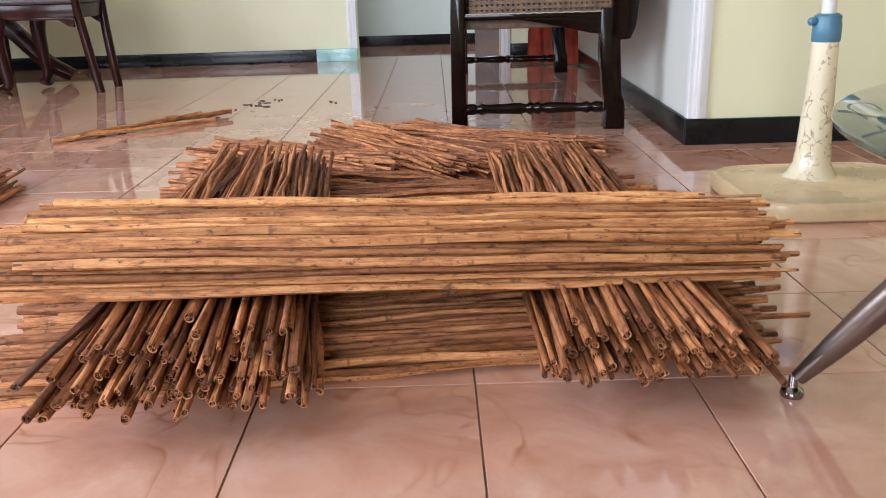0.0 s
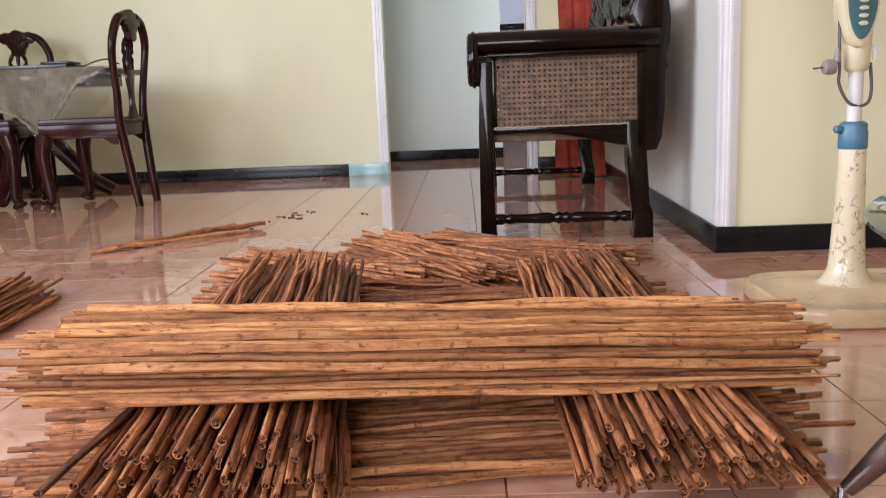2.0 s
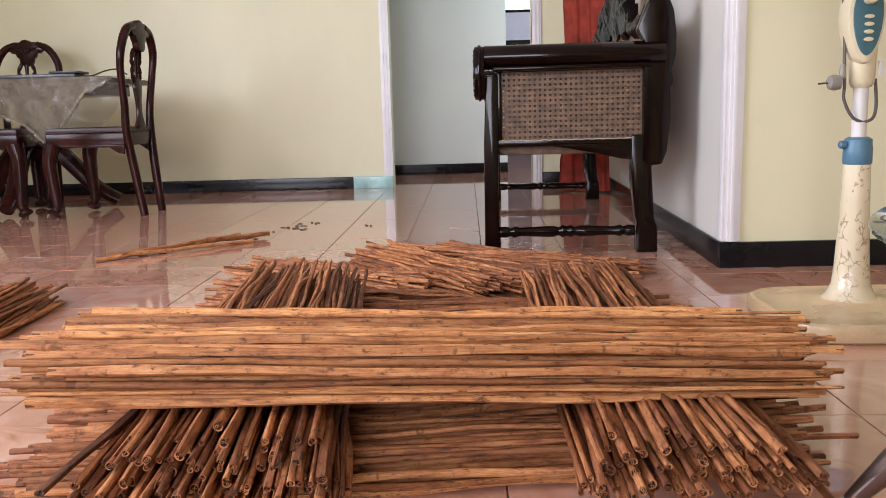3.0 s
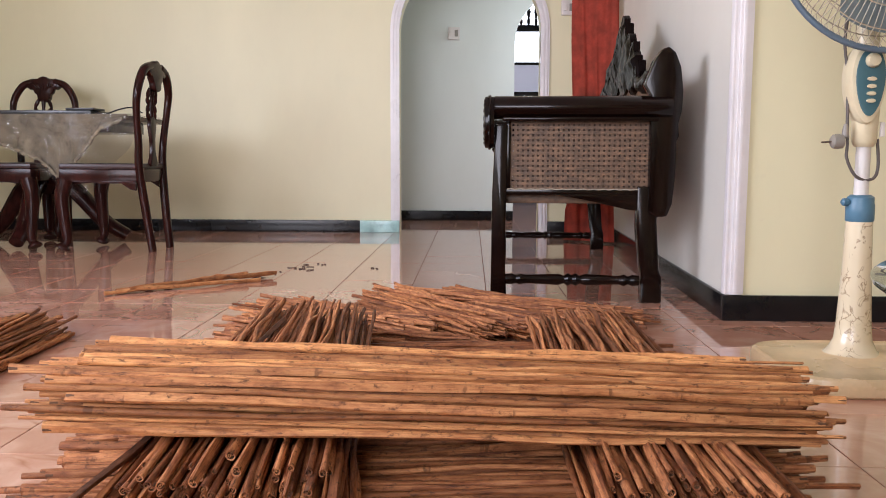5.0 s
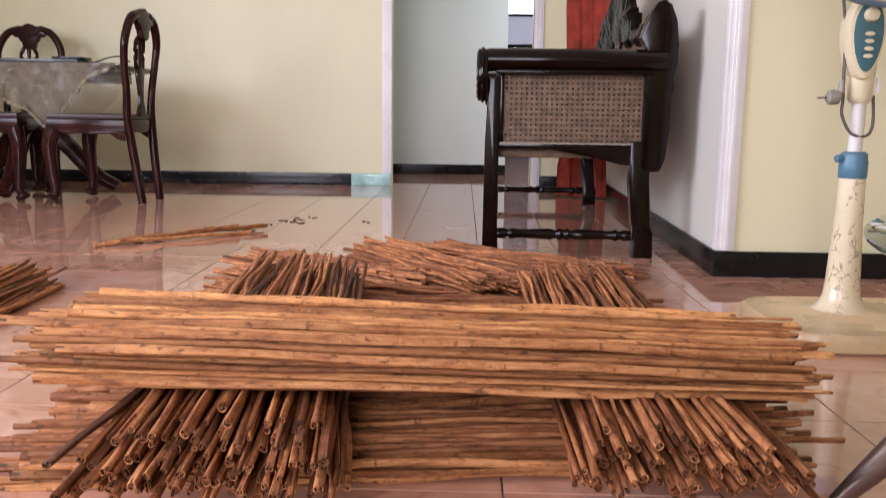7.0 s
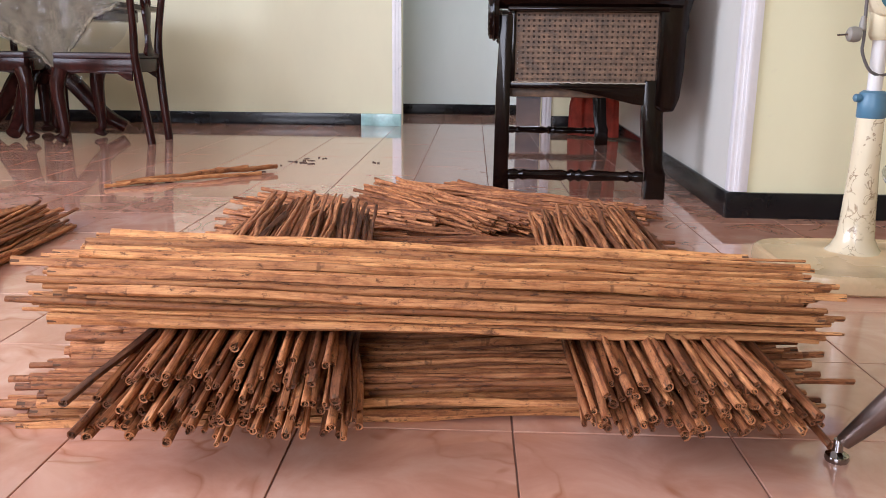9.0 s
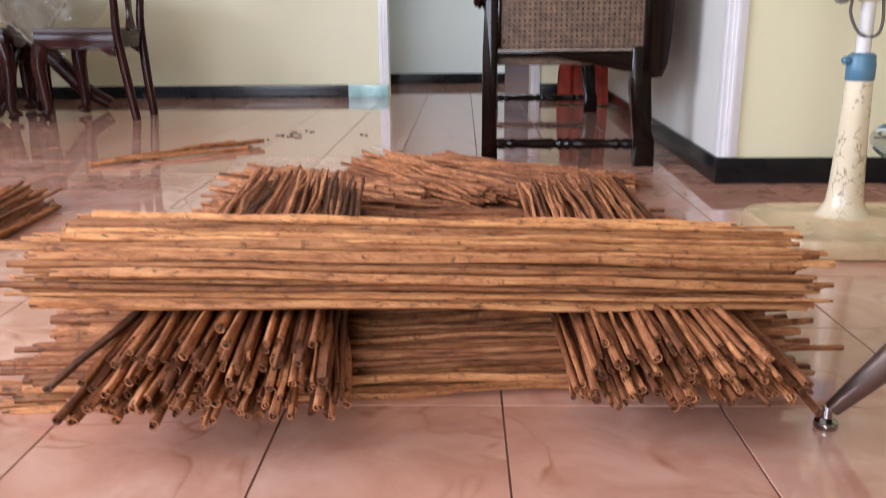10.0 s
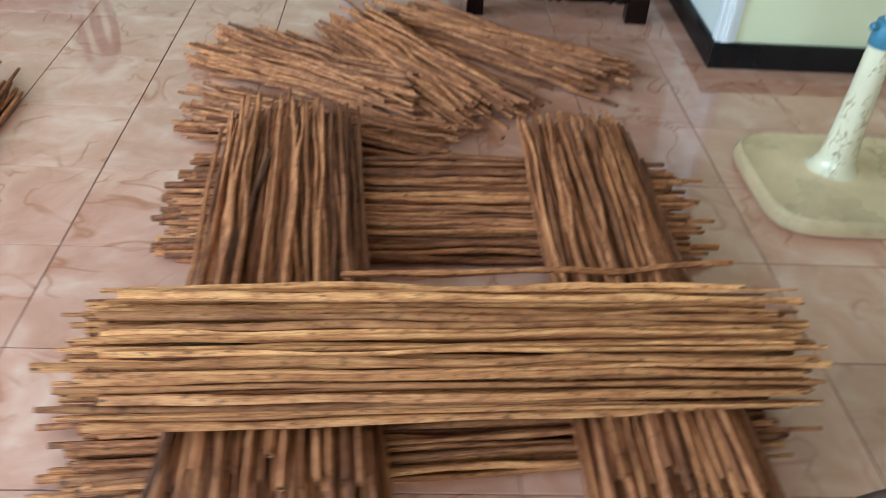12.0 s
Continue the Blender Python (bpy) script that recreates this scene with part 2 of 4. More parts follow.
M_BLUEPL = plain("blue_plastic", (0.09, 0.20, 0.29), 0.4, vary=0.15)
M_PANEL = plain("teal_panel", (0.06, 0.15, 0.18), 0.35, vary=0.1)
M_WHITEPL = plain("white_plastic", (0.74, 0.70, 0.66), 0.35, vary=0.06)
M_BLADE = plain("grey_blue_blade_plastic", (0.33, 0.40, 0.43), 0.35, vary=0.1)
M_CAGE = plain("cage_wire_cream", (0.46, 0.39, 0.28), 0.35, vary=0.1)
M_RIM = plain("cage_rim_blue_grey", (0.12, 0.17, 0.22), 0.4, vary=0.1)
M_CORD = plain("grey_cord", (0.12, 0.10, 0.09), 0.5)
M_PLUG = plain("grey_plug", (0.30, 0.27, 0.23), 0.45)
M_STEEL = plain("brushed_bronze_tube", (0.19, 0.14, 0.118), 0.3, metal=0.8, vary=0.1)
M_CHROME = plain("chrome", (0.32, 0.30, 0.30), 0.12, metal=1.0, vary=0.05, bump=0.0)
M_BLACKPL = plain("black_plastic", (0.012, 0.012, 0.014), 0.3)
M_LACE = see_through("cream_lace", (0.20, 0.165, 0.11), 0.7, 0.8, pattern=1.0)
M_SHEET = see_through("clear_plastic_sheet", (0.14, 0.12, 0.10), 0.07, 0.2)
M_GLOW = glow("bright_outdoors", (0.95, 1.0, 1.0), 2.6)
M_BLUEGREY = plain("blue_grey_paint", (0.16, 0.18, 0.23), 0.35)
M_SEAT = plain("dark_red_seat_leather", (0.028, 0.006, 0.006), 0.4)


def glass_material():
    m, n, l, b = material("tinted_table_glass")
    b.inputs["Base Color"].default_value = (0.72, 0.86, 0.84, 1)
    b.inputs["Roughness"].default_value = 0.03
    b.inputs["Transmission Weight"].default_value = 1.0
    b.inputs["IOR"].default_value = 1.45
    return m


M_GLASS = glass_material()

# ---------------------------------------------------------------- mesh helpers
def thing(name, label, category, group="", kind="", at=None):
    ob = new(name)
    ob.empty_display_size = 0.05
    if at is not None:
        ob.matrix_world = at
    return tagged(ob, label, category, group, kind)


def part(name, bm, mat, parent=None, label="", smooth=True, at=None):
    me = bpy.data.meshes.new(name)
    bm.normal_update()
    bm.to_mesh(me)
    bm.free()
    me.materials.append(mat)
    if smooth:
        me.shade_smooth()
        me.set_sharp_from_angle(angle=radians(38))
    ob = new(name, me)
    if parent is not None:
        ob.parent = parent
    if at is not None:
        ob.matrix_basis = at
    return tagged(ob, label)


def block(x0, x1, y0, y1, z0, z1, bevel=0.0, bm=None):
    b2 = bmesh.new()
    m = Matrix.LocRotScale(((x0 + x1) / 2, (y0 + y1) / 2, (z0 + z1) / 2), None, (abs(x1 - x0), abs(y1 - y0), abs(z1 - z0)))
    bmesh.ops.create_cube(b2, size=1, matrix=m)
    if bevel:
        bmesh.ops.bevel(b2, geom=b2.edges[:], offset=bevel, segments=2, affect="EDGES", profile=0.6)
    return merged(bm, b2)


def merged(bm, b2):
    if bm is None:
        return b2
    me = bpy.data.meshes.new("scratch")
    b2.to_mesh(me)
    b2.free()
    bm.from_mesh(me)
    bpy.data.meshes.remove(me)
    return bm


def lathe(profile, n=20, at=None, bm=None, squash=(1, 1)):
    """A turned solid: profile of (radius, z), closed at both ends."""
    b2 = bmesh.new()
    rings = []
    for r, z in profile:
        rings.append([b2.verts.new((r * squash[0] * math.cos(2 * math.pi * i / n), r * squash[1] * math.sin(2 * math.pi * i / n), z)) for i in range(n)])
    for a, c in zip(rings, rings[1:]):
        for i in range(n):
            b2.faces.new((a[i], a[(i + 1) % n], c[(i + 1) % n], c[i]))
    b2.faces.new(rings[0][::-1])
    b2.faces.new(rings[-1])
    if at is not None:
        b2.transform(at)
    return merged(bm, b2)


def rod(points, radii, n=10, bm=None, closed=False):
    """A round bar swept through points."""
    b2 = bmesh.new()
    pts = [Vector(p) for p in points]
    if not isinstance(radii, (list, tuple)):
        radii = [radii] * len(pts)
    rings = []
    k = len(pts)
    q, was = None, None
    for i, p in enumerate(pts):
        if closed:
            d = pts[(i + 1) % k] - pts[i - 1]
        else:
            d = pts[min(i + 1, k - 1)] - pts[max(i - 1, 0)]
        q = d.to_track_quat("Z", "Y") if q is None else was.rotation_difference(d) @ q
        was = d
        rings.append([b2.verts.new(p + q @ Vector((radii[i] * math.cos(2 * math.pi * j / n), radii[i] * math.sin(2 * math.pi * j / n), 0))) for j in range(n)])
    pairs = list(zip(rings, rings[1:])) + ([(rings[-1], rings[0])] if closed else [])
    for a, c in pairs:
        off = min(range(n), key=lambda s: (a[0].co - c[s].co).length) if closed and c is rings[0] else 0
        for j in range(n):
            b2.faces.new((a[j], a[(j + 1) % n], c[(j + 1 + off) % n], c[(j + off) % n]))
    if not closed:
        b2.faces.new(rings[0][::-1])
        b2.faces.new(rings[-1])
    return merged(bm, b2)


def curve_pts(points, steps=6):
    """Smooth points through a few given ones."""
    p = [Vector(q) for q in points]
    p = [2 * p[0] - p[1]] + p + [2 * p[-1] - p[-2]]
    out = []
    for i in range(1, len(p) - 2):
        for s in range(steps):
            t = s / steps
            a, b, c, d = p[i - 1], p[i], p[i + 1], p[i + 2]
            out.append(0.5 * ((2 * b) + (c - a) * t + (2 * a - 5 * b + 4 * c - d) * t * t + (3 * b - a - 3 * c + d) * t ** 3))
    out.append(p[-2])
    return out


def slab(outline, y0, y1, axis="y", bevel=0.004, bm=None):
    """An outline of (x, z) given depth along y; axis 'x' takes (y, z) along x, 'z' takes (x, y) along z."""
    b2 = bmesh.new()

    def spot(a, c, d):
        return {"y": (a, d, c), "x": (d, a, c), "z": (a, c, d)}[axis]

    f0 = [b2.verts.new(spot(a, c, y0)) for a, c in outline]
    f1 = [b2.verts.new(spot(a, c, y1)) for a, c in outline]
    k = len(outline)
    b2.faces.new(f0)
    b2.faces.new(f1[::-1])
    for i in range(k):
        b2.faces.new((f0[i], f1[i], f1[(i + 1) % k], f0[(i + 1) % k]))
    bmesh.ops.recalc_face_normals(b2, faces=b2.faces[:])
    if bevel:
        sharp = [e for e in b2.edges if len(e.link_faces) == 2 and e.calc_face_angle(0) > 0.9]
        bmesh.ops.bevel(b2, geom=sharp, offset=bevel, segments=2, affect="EDGES", profile=0.6)
    return merged(bm, b2)


def structure(name, bm, mat, label, smooth=False, category=""):
    return tagged(part(name, bm, mat, None, "", smooth), label, category or name.split("_")[0], "", "structure")

# ---------------------------------------------------------------- rooms
CEIL = 2.75
rng = random.Random(7)


def arch_wall(name, x0, x1, y0, y1, a, b, spring, mat, label):
    """A wall along x with a round-headed opening from a to b."""
    c, r = (a + b) / 2, (b - a) / 2
    bm = block(x0, a, y0, y1, 0, CEIL)
    block(b, x1, y0, y1, 0, CEIL, 0, bm)
    steps = 28
    arc = [(c - r * math.cos(math.pi * i / steps), spring + r * math.sin(math.pi * i / steps)) for i in range(steps + 1)]
    slab(arc + [(b, CEIL), (a, CEIL)], y0, y1, "y", 0, bm)
    return structure(name, bm, mat, label, False, "wall")


def arch_trim(name, a, b, spring, y, width, proud, label):
    c, r = (a + b) / 2, (b - a) / 2
    bm = bmesh.new()
    inner = [(a, 0.0)] + [(c - r * math.cos(math.pi * i / 32), spring + r * math.sin(math.pi * i / 32)) for i in range(33)] + [(b, 0.0)]
    w = r + width
    outer = [(a - width, 0.0)] + [(c - w * math.cos(math.pi * i / 32), spring + w * math.sin(math.pi * i / 32)) for i in range(33)] + [(b + width, 0.0)]
    for y0, y1, s0, s1 in ((y - proud, y + 0.03, 0.0, 1.0), (y - proud - 0.006, y - proud, 0.28, 0.42), (y - proud - 0.006, y - proud, 0.62, 0.78)):
        rows = []
        for (ix, iz), (ox, oz) in zip(inner, outer):
            p, q = (ix + (ox - ix) * s0, iz + (oz - iz) * s0), (ix + (ox - ix) * s1, iz + (oz - iz) * s1)
            rows.append([bm.verts.new(v) for v in ((p[0], y0, p[1]), (q[0], y0, q[1]), (q[0], y1, q[1]), (p[0], y1, p[1]))])
        for u, v in zip(rows, rows[1:]):
            for i in range(4):
                bm.faces.new((u[i], u[(i + 1) % 4], v[(i + 1) % 4], v[i]))
    bmesh.ops.recalc_face_normals(bm, faces=bm.faces[:])
    return structure(name, bm, M_TRIM, label, True, "trim")


floor = structure("floor", block(-3.85, 3.2, -3.5, 8.9, -0.12, -0.003), M_GROUT, "polished peach marble-look ceramic tile floor with thin dark joints")
bm = block(-3.85, -3.7, -3.5, -1.9, 0, CEIL)
block(-3.85, -3.7, 1.3, 4.9, 0, CEIL, 0, bm)
block(-3.85, -3.7, -1.9, 1.3, 0, 0.85, 0, bm)
block(-3.85, -3.7, -1.9, 1.3, 2.25, CEIL, 0, bm)
structure("wall_west", bm, M_CREAM, "cream painted wall with a wide window opening", False, "wall")
bm = block(-3.7, -2.45, -3.5, -3.36, 0, CEIL)
block(-0.25, 3.05, -3.5, -3.36, 0, CEIL, 0, bm)
block(-2.45, -0.25, -3.5, -3.36, 0, 0.55, 0, bm)
block(-2.45, -0.25, -3.5, -3.36, 2.35, CEIL, 0, bm)
structure("wall_south", bm, M_CREAM, "cream painted wall with a wide window opening", False, "wall")
structure("wall_east", block(3.05, 3.2, -3.5, 1.75, 0, CEIL), M_CREAM, "plain cream painted wall", False, "wall")
structure("wall_behind_fan", block(0.772, 3.05, 1.6, 1.74, 0, CEIL), M_CREAM, "cream painted wall behind the pedestal fan", False, "wall")
structure("wall_behind_settee", slab([(0.7715, 1.743), (0.98, 1.743), (0.98, 4.75), (0.879, 4.75)], 0, CEIL, "z", 0), M_SIDE, "pale grey scuffed painted wall beside the settee", False, "wall")
structure("wall_side_face", slab([(0.764, 1.6), (0.7715, 1.6), (0.7715, 1.74), (0.881, 4.757), (0.871, 4.757)], 0, CEIL, "z", 0), M_SIDE, "pale grey scuffed painted wall face beside the settee", False, "wall")
arch_wall("wall_north", -3.7, 0.98, 4.76, 4.9, -0.565, 0.41, 1.40, M_CREAM, "cream painted wall with a round-headed archway")
arch_wall("wall_hall", -2.6, 1.6, 5.92, 6.05, 0.29, 1.17, 1.46, M_HALL, "pale green painted hall wall with an arched doorway")
structure("wall_hall_west", block(-2.75, -2.6, 4.9, 6.05, 0, CEIL), M_HALL, "pale green painted hall end wall", False, "wall")
structure("wall_hall_east", block(1.6, 1.75, 4.9, 6.05, 0, CEIL), M_HALL, "pale green painted hall end wall", False, "wall")
structure("wall_far_west", block(-1.15, -1.0, 6.05, 8.6, 0, CEIL), M_HALL, "pale green painted far room wall", False, "wall")
structure("wall_far_east", block(2.2, 2.35, 6.05, 8.6, 0, CEIL), M_HALL, "pale green painted far room wall", False, "wall")
bm = block(-1.0, 0.3, 8.5, 8.62, 0, CEIL)
block(1.1, 2.2, 8.5, 8.62, 0, CEIL, 0, bm)
block(0.3, 1.1, 8.5, 8.62, 0, 1.22, 0, bm)
block(0.3, 1.1, 8.5, 8.62, 2.32, CEIL, 0, bm)
structure("wall_far_north", bm, M_BLUEGREY, "blue grey far room wall round a bright window", False, "wall")
structure("ceiling", block(-3.85, 3.2, -3.5, 8.9, CEIL, CEIL + 0.1), M_WHITE, "plain white ceiling")
structure("backdrop", block(-0.2, 1.8, 8.88, 8.89, 0.9, 2.6), M_GLOW, "bright overcast daylight outside the far window")
arch_trim("trim_arch", -0.565, 0.41, 1.40, 4.76, 0.062, 0.014, "white moulded plaster trim round the archway")
bm = block(0.763, 0.816, 1.588, 1.6, 0.085, CEIL, 0.003)
block(0.772, 0.806, 1.585, 1.59, 0.085, CEIL, 0.002, bm)
block(0.782, 0.796, 1.5825, 1.587, 0.085, CEIL, 0.002, bm)
block(0.755, 0.765, 1.588, 1.625, 0.085, CEIL, 0.003, bm)
structure("trim_corner", bm, M_TRIM, "white moulded trim on the wall corner", True)

SK = 0.083
for nm, args in (("baseboard_north_west", (-3.7, -0.845, 4.742, 4.76)), ("baseboard_north_east", (0.475, 0.845, 4.742, 4.76)),
                 ("baseboard_fan_wall", (0.750, 3.05, 1.582, 1.6)),
                 ("baseboard_hall", (-2.6, 0.29, 5.9, 5.92)), ("baseboard_hall_west", (-2.6, -2.58, 4.9, 5.9)),
                 ("baseboard_west", (-3.7, -3.682, -3.3, 4.74)), ("baseboard_east", (3.032, 3.05, -3.3, 1.58))):
    structure(nm, block(*args, 0, SK, 0.004), M_SKIRT, "glossy black skirting along the wall foot", True, "baseboard")
structure("baseboard_side", slab([(0.750, 1.602), (0.763, 1.602), (0.869, 4.74), (0.855, 4.74)], 0, SK, "z", 0.003), M_SKIRT, "glossy black skirting along the wall foot", True, "baseboard")
# Skirting's last stretch: its bright reflection is put into the colour.
structure("baseboard_tile", block(-0.845, -0.567, 4.728, 4.76, 0, SK, 0.004), M_TEAL, "skirting end at the archway, coloured pale turquoise for a bright reflection", True, "baseboard")

# far window with its bars and transom of turned balusters
far_window = thing("window_1", "bright far window with dark wooden bars and turned transom", "window", "", "structure")
part("window_frame", block(0.3, 1.1, 8.49, 8.55, 1.95, 2.02, 0.004, block(0.3, 1.1, 8.49, 8.55, 1.22, 1.28, 0.004)), M_EBONY, far_window)
part("glazing_bar", block(0.3, 1.1, 8.5, 8.54, 1.58, 1.61, 0.004), M_EBONY, far_window)
part("stile", block(0.72, 0.76, 8.5, 8.54, 1.28, 1.95, 0.004), M_EBONY, far_window)
for i in range(10):
    part("baluster", lathe([(0.012, 2.02), (0.02, 2.06), (0.012, 2.1), (0.024, 2.17), (0.012, 2.24), (0.02, 2.28), (0.012, 2.32)], 8, pose(0.325 + i * 0.083, 8.52, 0)), M_EBONY, far_window)
part("net_curtain", block(0.3, 1.1, 8.57, 8.572, 1.28, 1.6), thin_cloth("pale_lilac_cloth", (0.66, 0.645, 0.68)), far_window, "pale lilac cloth behind the lower panes")


def wall_switch(at, label):
    s = thing("wall_switch", label, "switch", at=at)
    part("plate", block(-0.047, 0.047, -0.035, 0, -0.05, 0.05, 0.005), M_WHITEPL, s)
    part("rocker", block(-0.03, -0.006, -0.042, -0.0345, -0.022, 0.022, 0.002), M_WHITEPL, s)
    part("socket_face", block(0.006, 0.034, -0.038, -0.0345, -0.026, 0.026, 0.002), M_PLUG, s)
    return s


wall_switch(pose(-0.212, 5.92, 1.545), "small white switch plate on the pale green hall wall")
wall_switch(pose(0.592, 4.76, 1.545), "small white switch plate on cream wall beside curtain")

# ---------------------------------------------------------------- stack of rolled bark sticks
def stick_mesh(seed, mat, length=1.1, radius=0.0075, wob=0.005):
    """A rolled bark quill along x, kinked, with open double-scroll ends."""
    r0 = random.Random(seed)
    n, segs = 10, 26
    ph = [r0.uniform(0, 6.28) for _ in range(8)]
    kinks = [(r0.uniform(0.1, 0.9), r0.gauss(0, 0.8), r0.gauss(0, 0.8)) for _ in range(5)]
    knots = [r0.uniform(0.05, 0.95) for _ in range(4)]
    verts, faces, mats = [], [], []
    flat = r0.uniform(0.78, 1.0)
    groove = r0.uniform(0, 6.28)

    def spine(u):
        y = wob * math.sin(3.1 * u + ph[0]) + 0.35 * wob * math.sin(14 * u + ph[1])
        z = 0.6 * wob * math.sin(3.6 * u + ph[2]) + 0.3 * wob * math.sin(13 * u + ph[3])
        for k, a, c in kinks:
            bend = max(0.0, 0.12 - abs(u - k)) / 0.12
            y, z = y + wob * 0.9 * a * bend, z + wob * 0.7 * c * bend
        return y, z

    def ring(x, k, oy=0.0, oz=0.0):
        u = x / length + 0.5
        cy, cz = spine(u)
        base = len(verts)
        rr = radius * (1.1 - 0.22 * u) * (1 + 0.11 * math.sin(17 * u + ph[4]) + 0.08 * math.sin(43 * u + ph[5]) + 0.12 * max(0.0, 1 - min(abs(u - q) for q in knots) / 0.03))
        for j in range(n):
            a = 2 * math.pi * j / n
            dent = 1 - (0.42 if k > 0.75 else 0.0) * math.exp(-((math.cos(a - groove - 0.9 * u) - 1) ** 2) * 22)
            verts.append((x, cy + rr * (oy + k * dent * math.cos(a)), cz + rr * (oz + k * dent * flat * math.sin(a))))
        return base

    def skin(a, b, mi):
        for j in range(n):
            faces.append((a + j, a + (j + 1) % n, b + (j + 1) % n, b + j))
            mats.append(mi)

    def cap(a, mi, flip):
        f = tuple(a + j for j in range(n))
        faces.append(f[::-1] if flip else f)
        mats.append(mi)

    h = length / 2
    last = None
    for i in range(segs):
        b0 = ring(-h + length * i / (segs - 1), 1.0)
        if last is not None:
            skin(b0, last, 0)
        last = b0
    for s in (-1, 1):
        rim = 0 if s < 0 else last
        flip = s < 0

        def wall(a, b, mi):
            skin(a, b, mi) if flip else skin(b, a, mi)

        lip, deep = ring(s * (h - 0.0005), 0.7), ring(s * (h - 0.012), 0.66)
        wall(rim, lip, 0), wall(lip, deep, 1), cap(deep, 1, flip)
        ca = r0.uniform(0, 6.28)
        for w in (0, math.pi):
            oy, oz, kr = 0.33 * math.cos(ca + w), 0.33 * math.sin(ca + w), r0.uniform(0.28, 0.35)
            q = r0.uniform(-0.001, 0.003)
            foot, edge, eye, pit = ring(s * (h - 0.012), kr, oy, oz), ring(s * (h - q), kr, oy, oz), ring(s * (h - q), kr * 0.5, oy, oz), ring(s * (h - 0.009), kr * 0.42, oy, oz)
            wall(foot, edge, 0), wall(edge, eye, 0), wall(eye, pit, 1), cap(pit, 1, flip)
    me = bpy.data.meshes.new("cinnamon_stick")
    me.from_pydata(verts, [], faces)
    me.materials.append(mat)
    me.materials.append(M_HOLLOW)
    me.polygons.foreach_set("material_index", mats)
    me.shade_smooth()
    me.set_sharp_from_angle(angle=radians(50))
    return me


TAN = [stick_mesh(i, M_TAN, wob=0.0040) for i in range(22)]
BROWN = [stick_mesh(40 + i, M_BROWN, wob=0.0068) for i in range(24)]
LOOSE = [stick_mesh(80 + i, M_BROWN, wob=0.0065) for i in range(10)]
DARK = [stick_mesh(120 + i, M_DARKBARK, wob=0.003) for i in range(2)]


def lay(mesh, a, b, parent, thick=1.0, label=""):
    """One stick from a to b."""
    a, b = Vector(a), Vector(b)
    d = b - a
    ob = new("cinnamon_stick", mesh)
    q = d.to_track_quat("X", "Z") @ Euler((rng.uniform(0, 6.28), 0, 0)).to_quaternion()
    ob.matrix_world = Matrix.LocRotScale((a + b) / 2, q, (d.length / 1.1, thick, thick))
    ob.parent = parent
    return tagged(ob, label)


def bundle(label, meshes, side0, side1, c0, c1, z0, rows, length, r=0.0075, slope=0.0, jitter=0.03, along="x", spread=0.012, dome=0.12, lift=0.0, thick=(0.7, 1.3), fan=0.0, recede=0.0, gap=0.35, rise=0.0129, climb=0.0, front=None):
    """Sticks side by side in stacked rows. side0 to side1: extent across the sticks at the first end; slope: sideways shift at the second end; c0, c1: the two ends."""
    b = thing("cinnamon_bundle", label, "cinnamon sticks", "bundles of cinnamon sticks")
    for k in range(rows):
        inset = (side1 - side0) * dome * (k / max(1, rows - 1)) ** 1.5 * 0.5
        lo, hi = side0 + inset, side1 - inset
        z = z0 + r * 0.8 + k * rise
        s = lo + rng.uniform(0, r)
        while s < hi:
            th = rng.uniform(*thick)
            u = (s - side0) / (side1 - side0) - 0.5
            s2 = s + slope + u * fan + rng.gauss(0, spread)
            e0, e1 = c0 + k * recede + rng.gauss(0, jitter), c1 + rng.gauss(0, jitter)
            if rng.random() < 0.12:
                e1 -= (c1 - c0) * rng.uniform(0.03, 0.12)
            sag = -abs(u) * lift
            za, zb = z + rng.uniform(-0.0025, 0.0025) + sag, z + climb + rng.uniform(-0.0025, 0.0025) + sag
            pick = front if front and s < side0 + 0.03 else meshes
            if along == "x":
                lay(rng.choice(pick), (e0, s, za), (e1, s2, zb), b, th)
            else:
                zb += rng.gauss(0, 0.007) * k / rows
                lay(rng.choice(pick), (s, e0, za), (s2, e1, zb), b, th)
            s += 2 * r * th * rng.uniform(0.96, 1.0 + gap * (0.6 + 1.7 * k / rows))
    return b


# Tan bark in front; brown bark behind stands in for shade under the stack.
bundle("cinnamon sticks lying on floor under the stack, coloured darker where shaded", BROWN, -0.03, 0.29, -0.678, 0.445, 0.0, 5, 1.1, slope=0.10, front=TAN, dome=0.1, spread=0.01, rise=0.0106, thick=(0.6, 1.15))
bundle("brown cinnamon sticks lying on floor at stack's rear", TAN[:3] + BROWN, 0.55, 0.875, -0.655, 0.415, 0.0, 7, 1.1, slope=0.035, dome=0.2, spread=0.01, rise=0.0112, thick=(0.6, 1.15))
bundle("brown cinnamon sticks laid across the lower bundles, open ends fanned", BROWN, -0.54, -0.195, -0.142, 0.965, 0.053, 7, 1.1, slope=-0.09, along="y", fan=-0.07, spread=0.02, dome=0.3, r=0.0075, rise=0.0098, recede=0.011, thick=(0.42, 0.9), jitter=0.026, gap=0.55, climb=0.042)
bundle("brown cinnamon sticks laid across the lower bundles, ends splayed", BROWN, 0.08, 0.385, -0.104, 0.975, 0.053, 6, 1.1, slope=-0.015, along="y", fan=-0.03, spread=0.02, dome=0.3, r=0.0075, rise=0.0098, recede=0.007, thick=(0.42, 0.9), jitter=0.024, gap=0.5, climb=0.034)
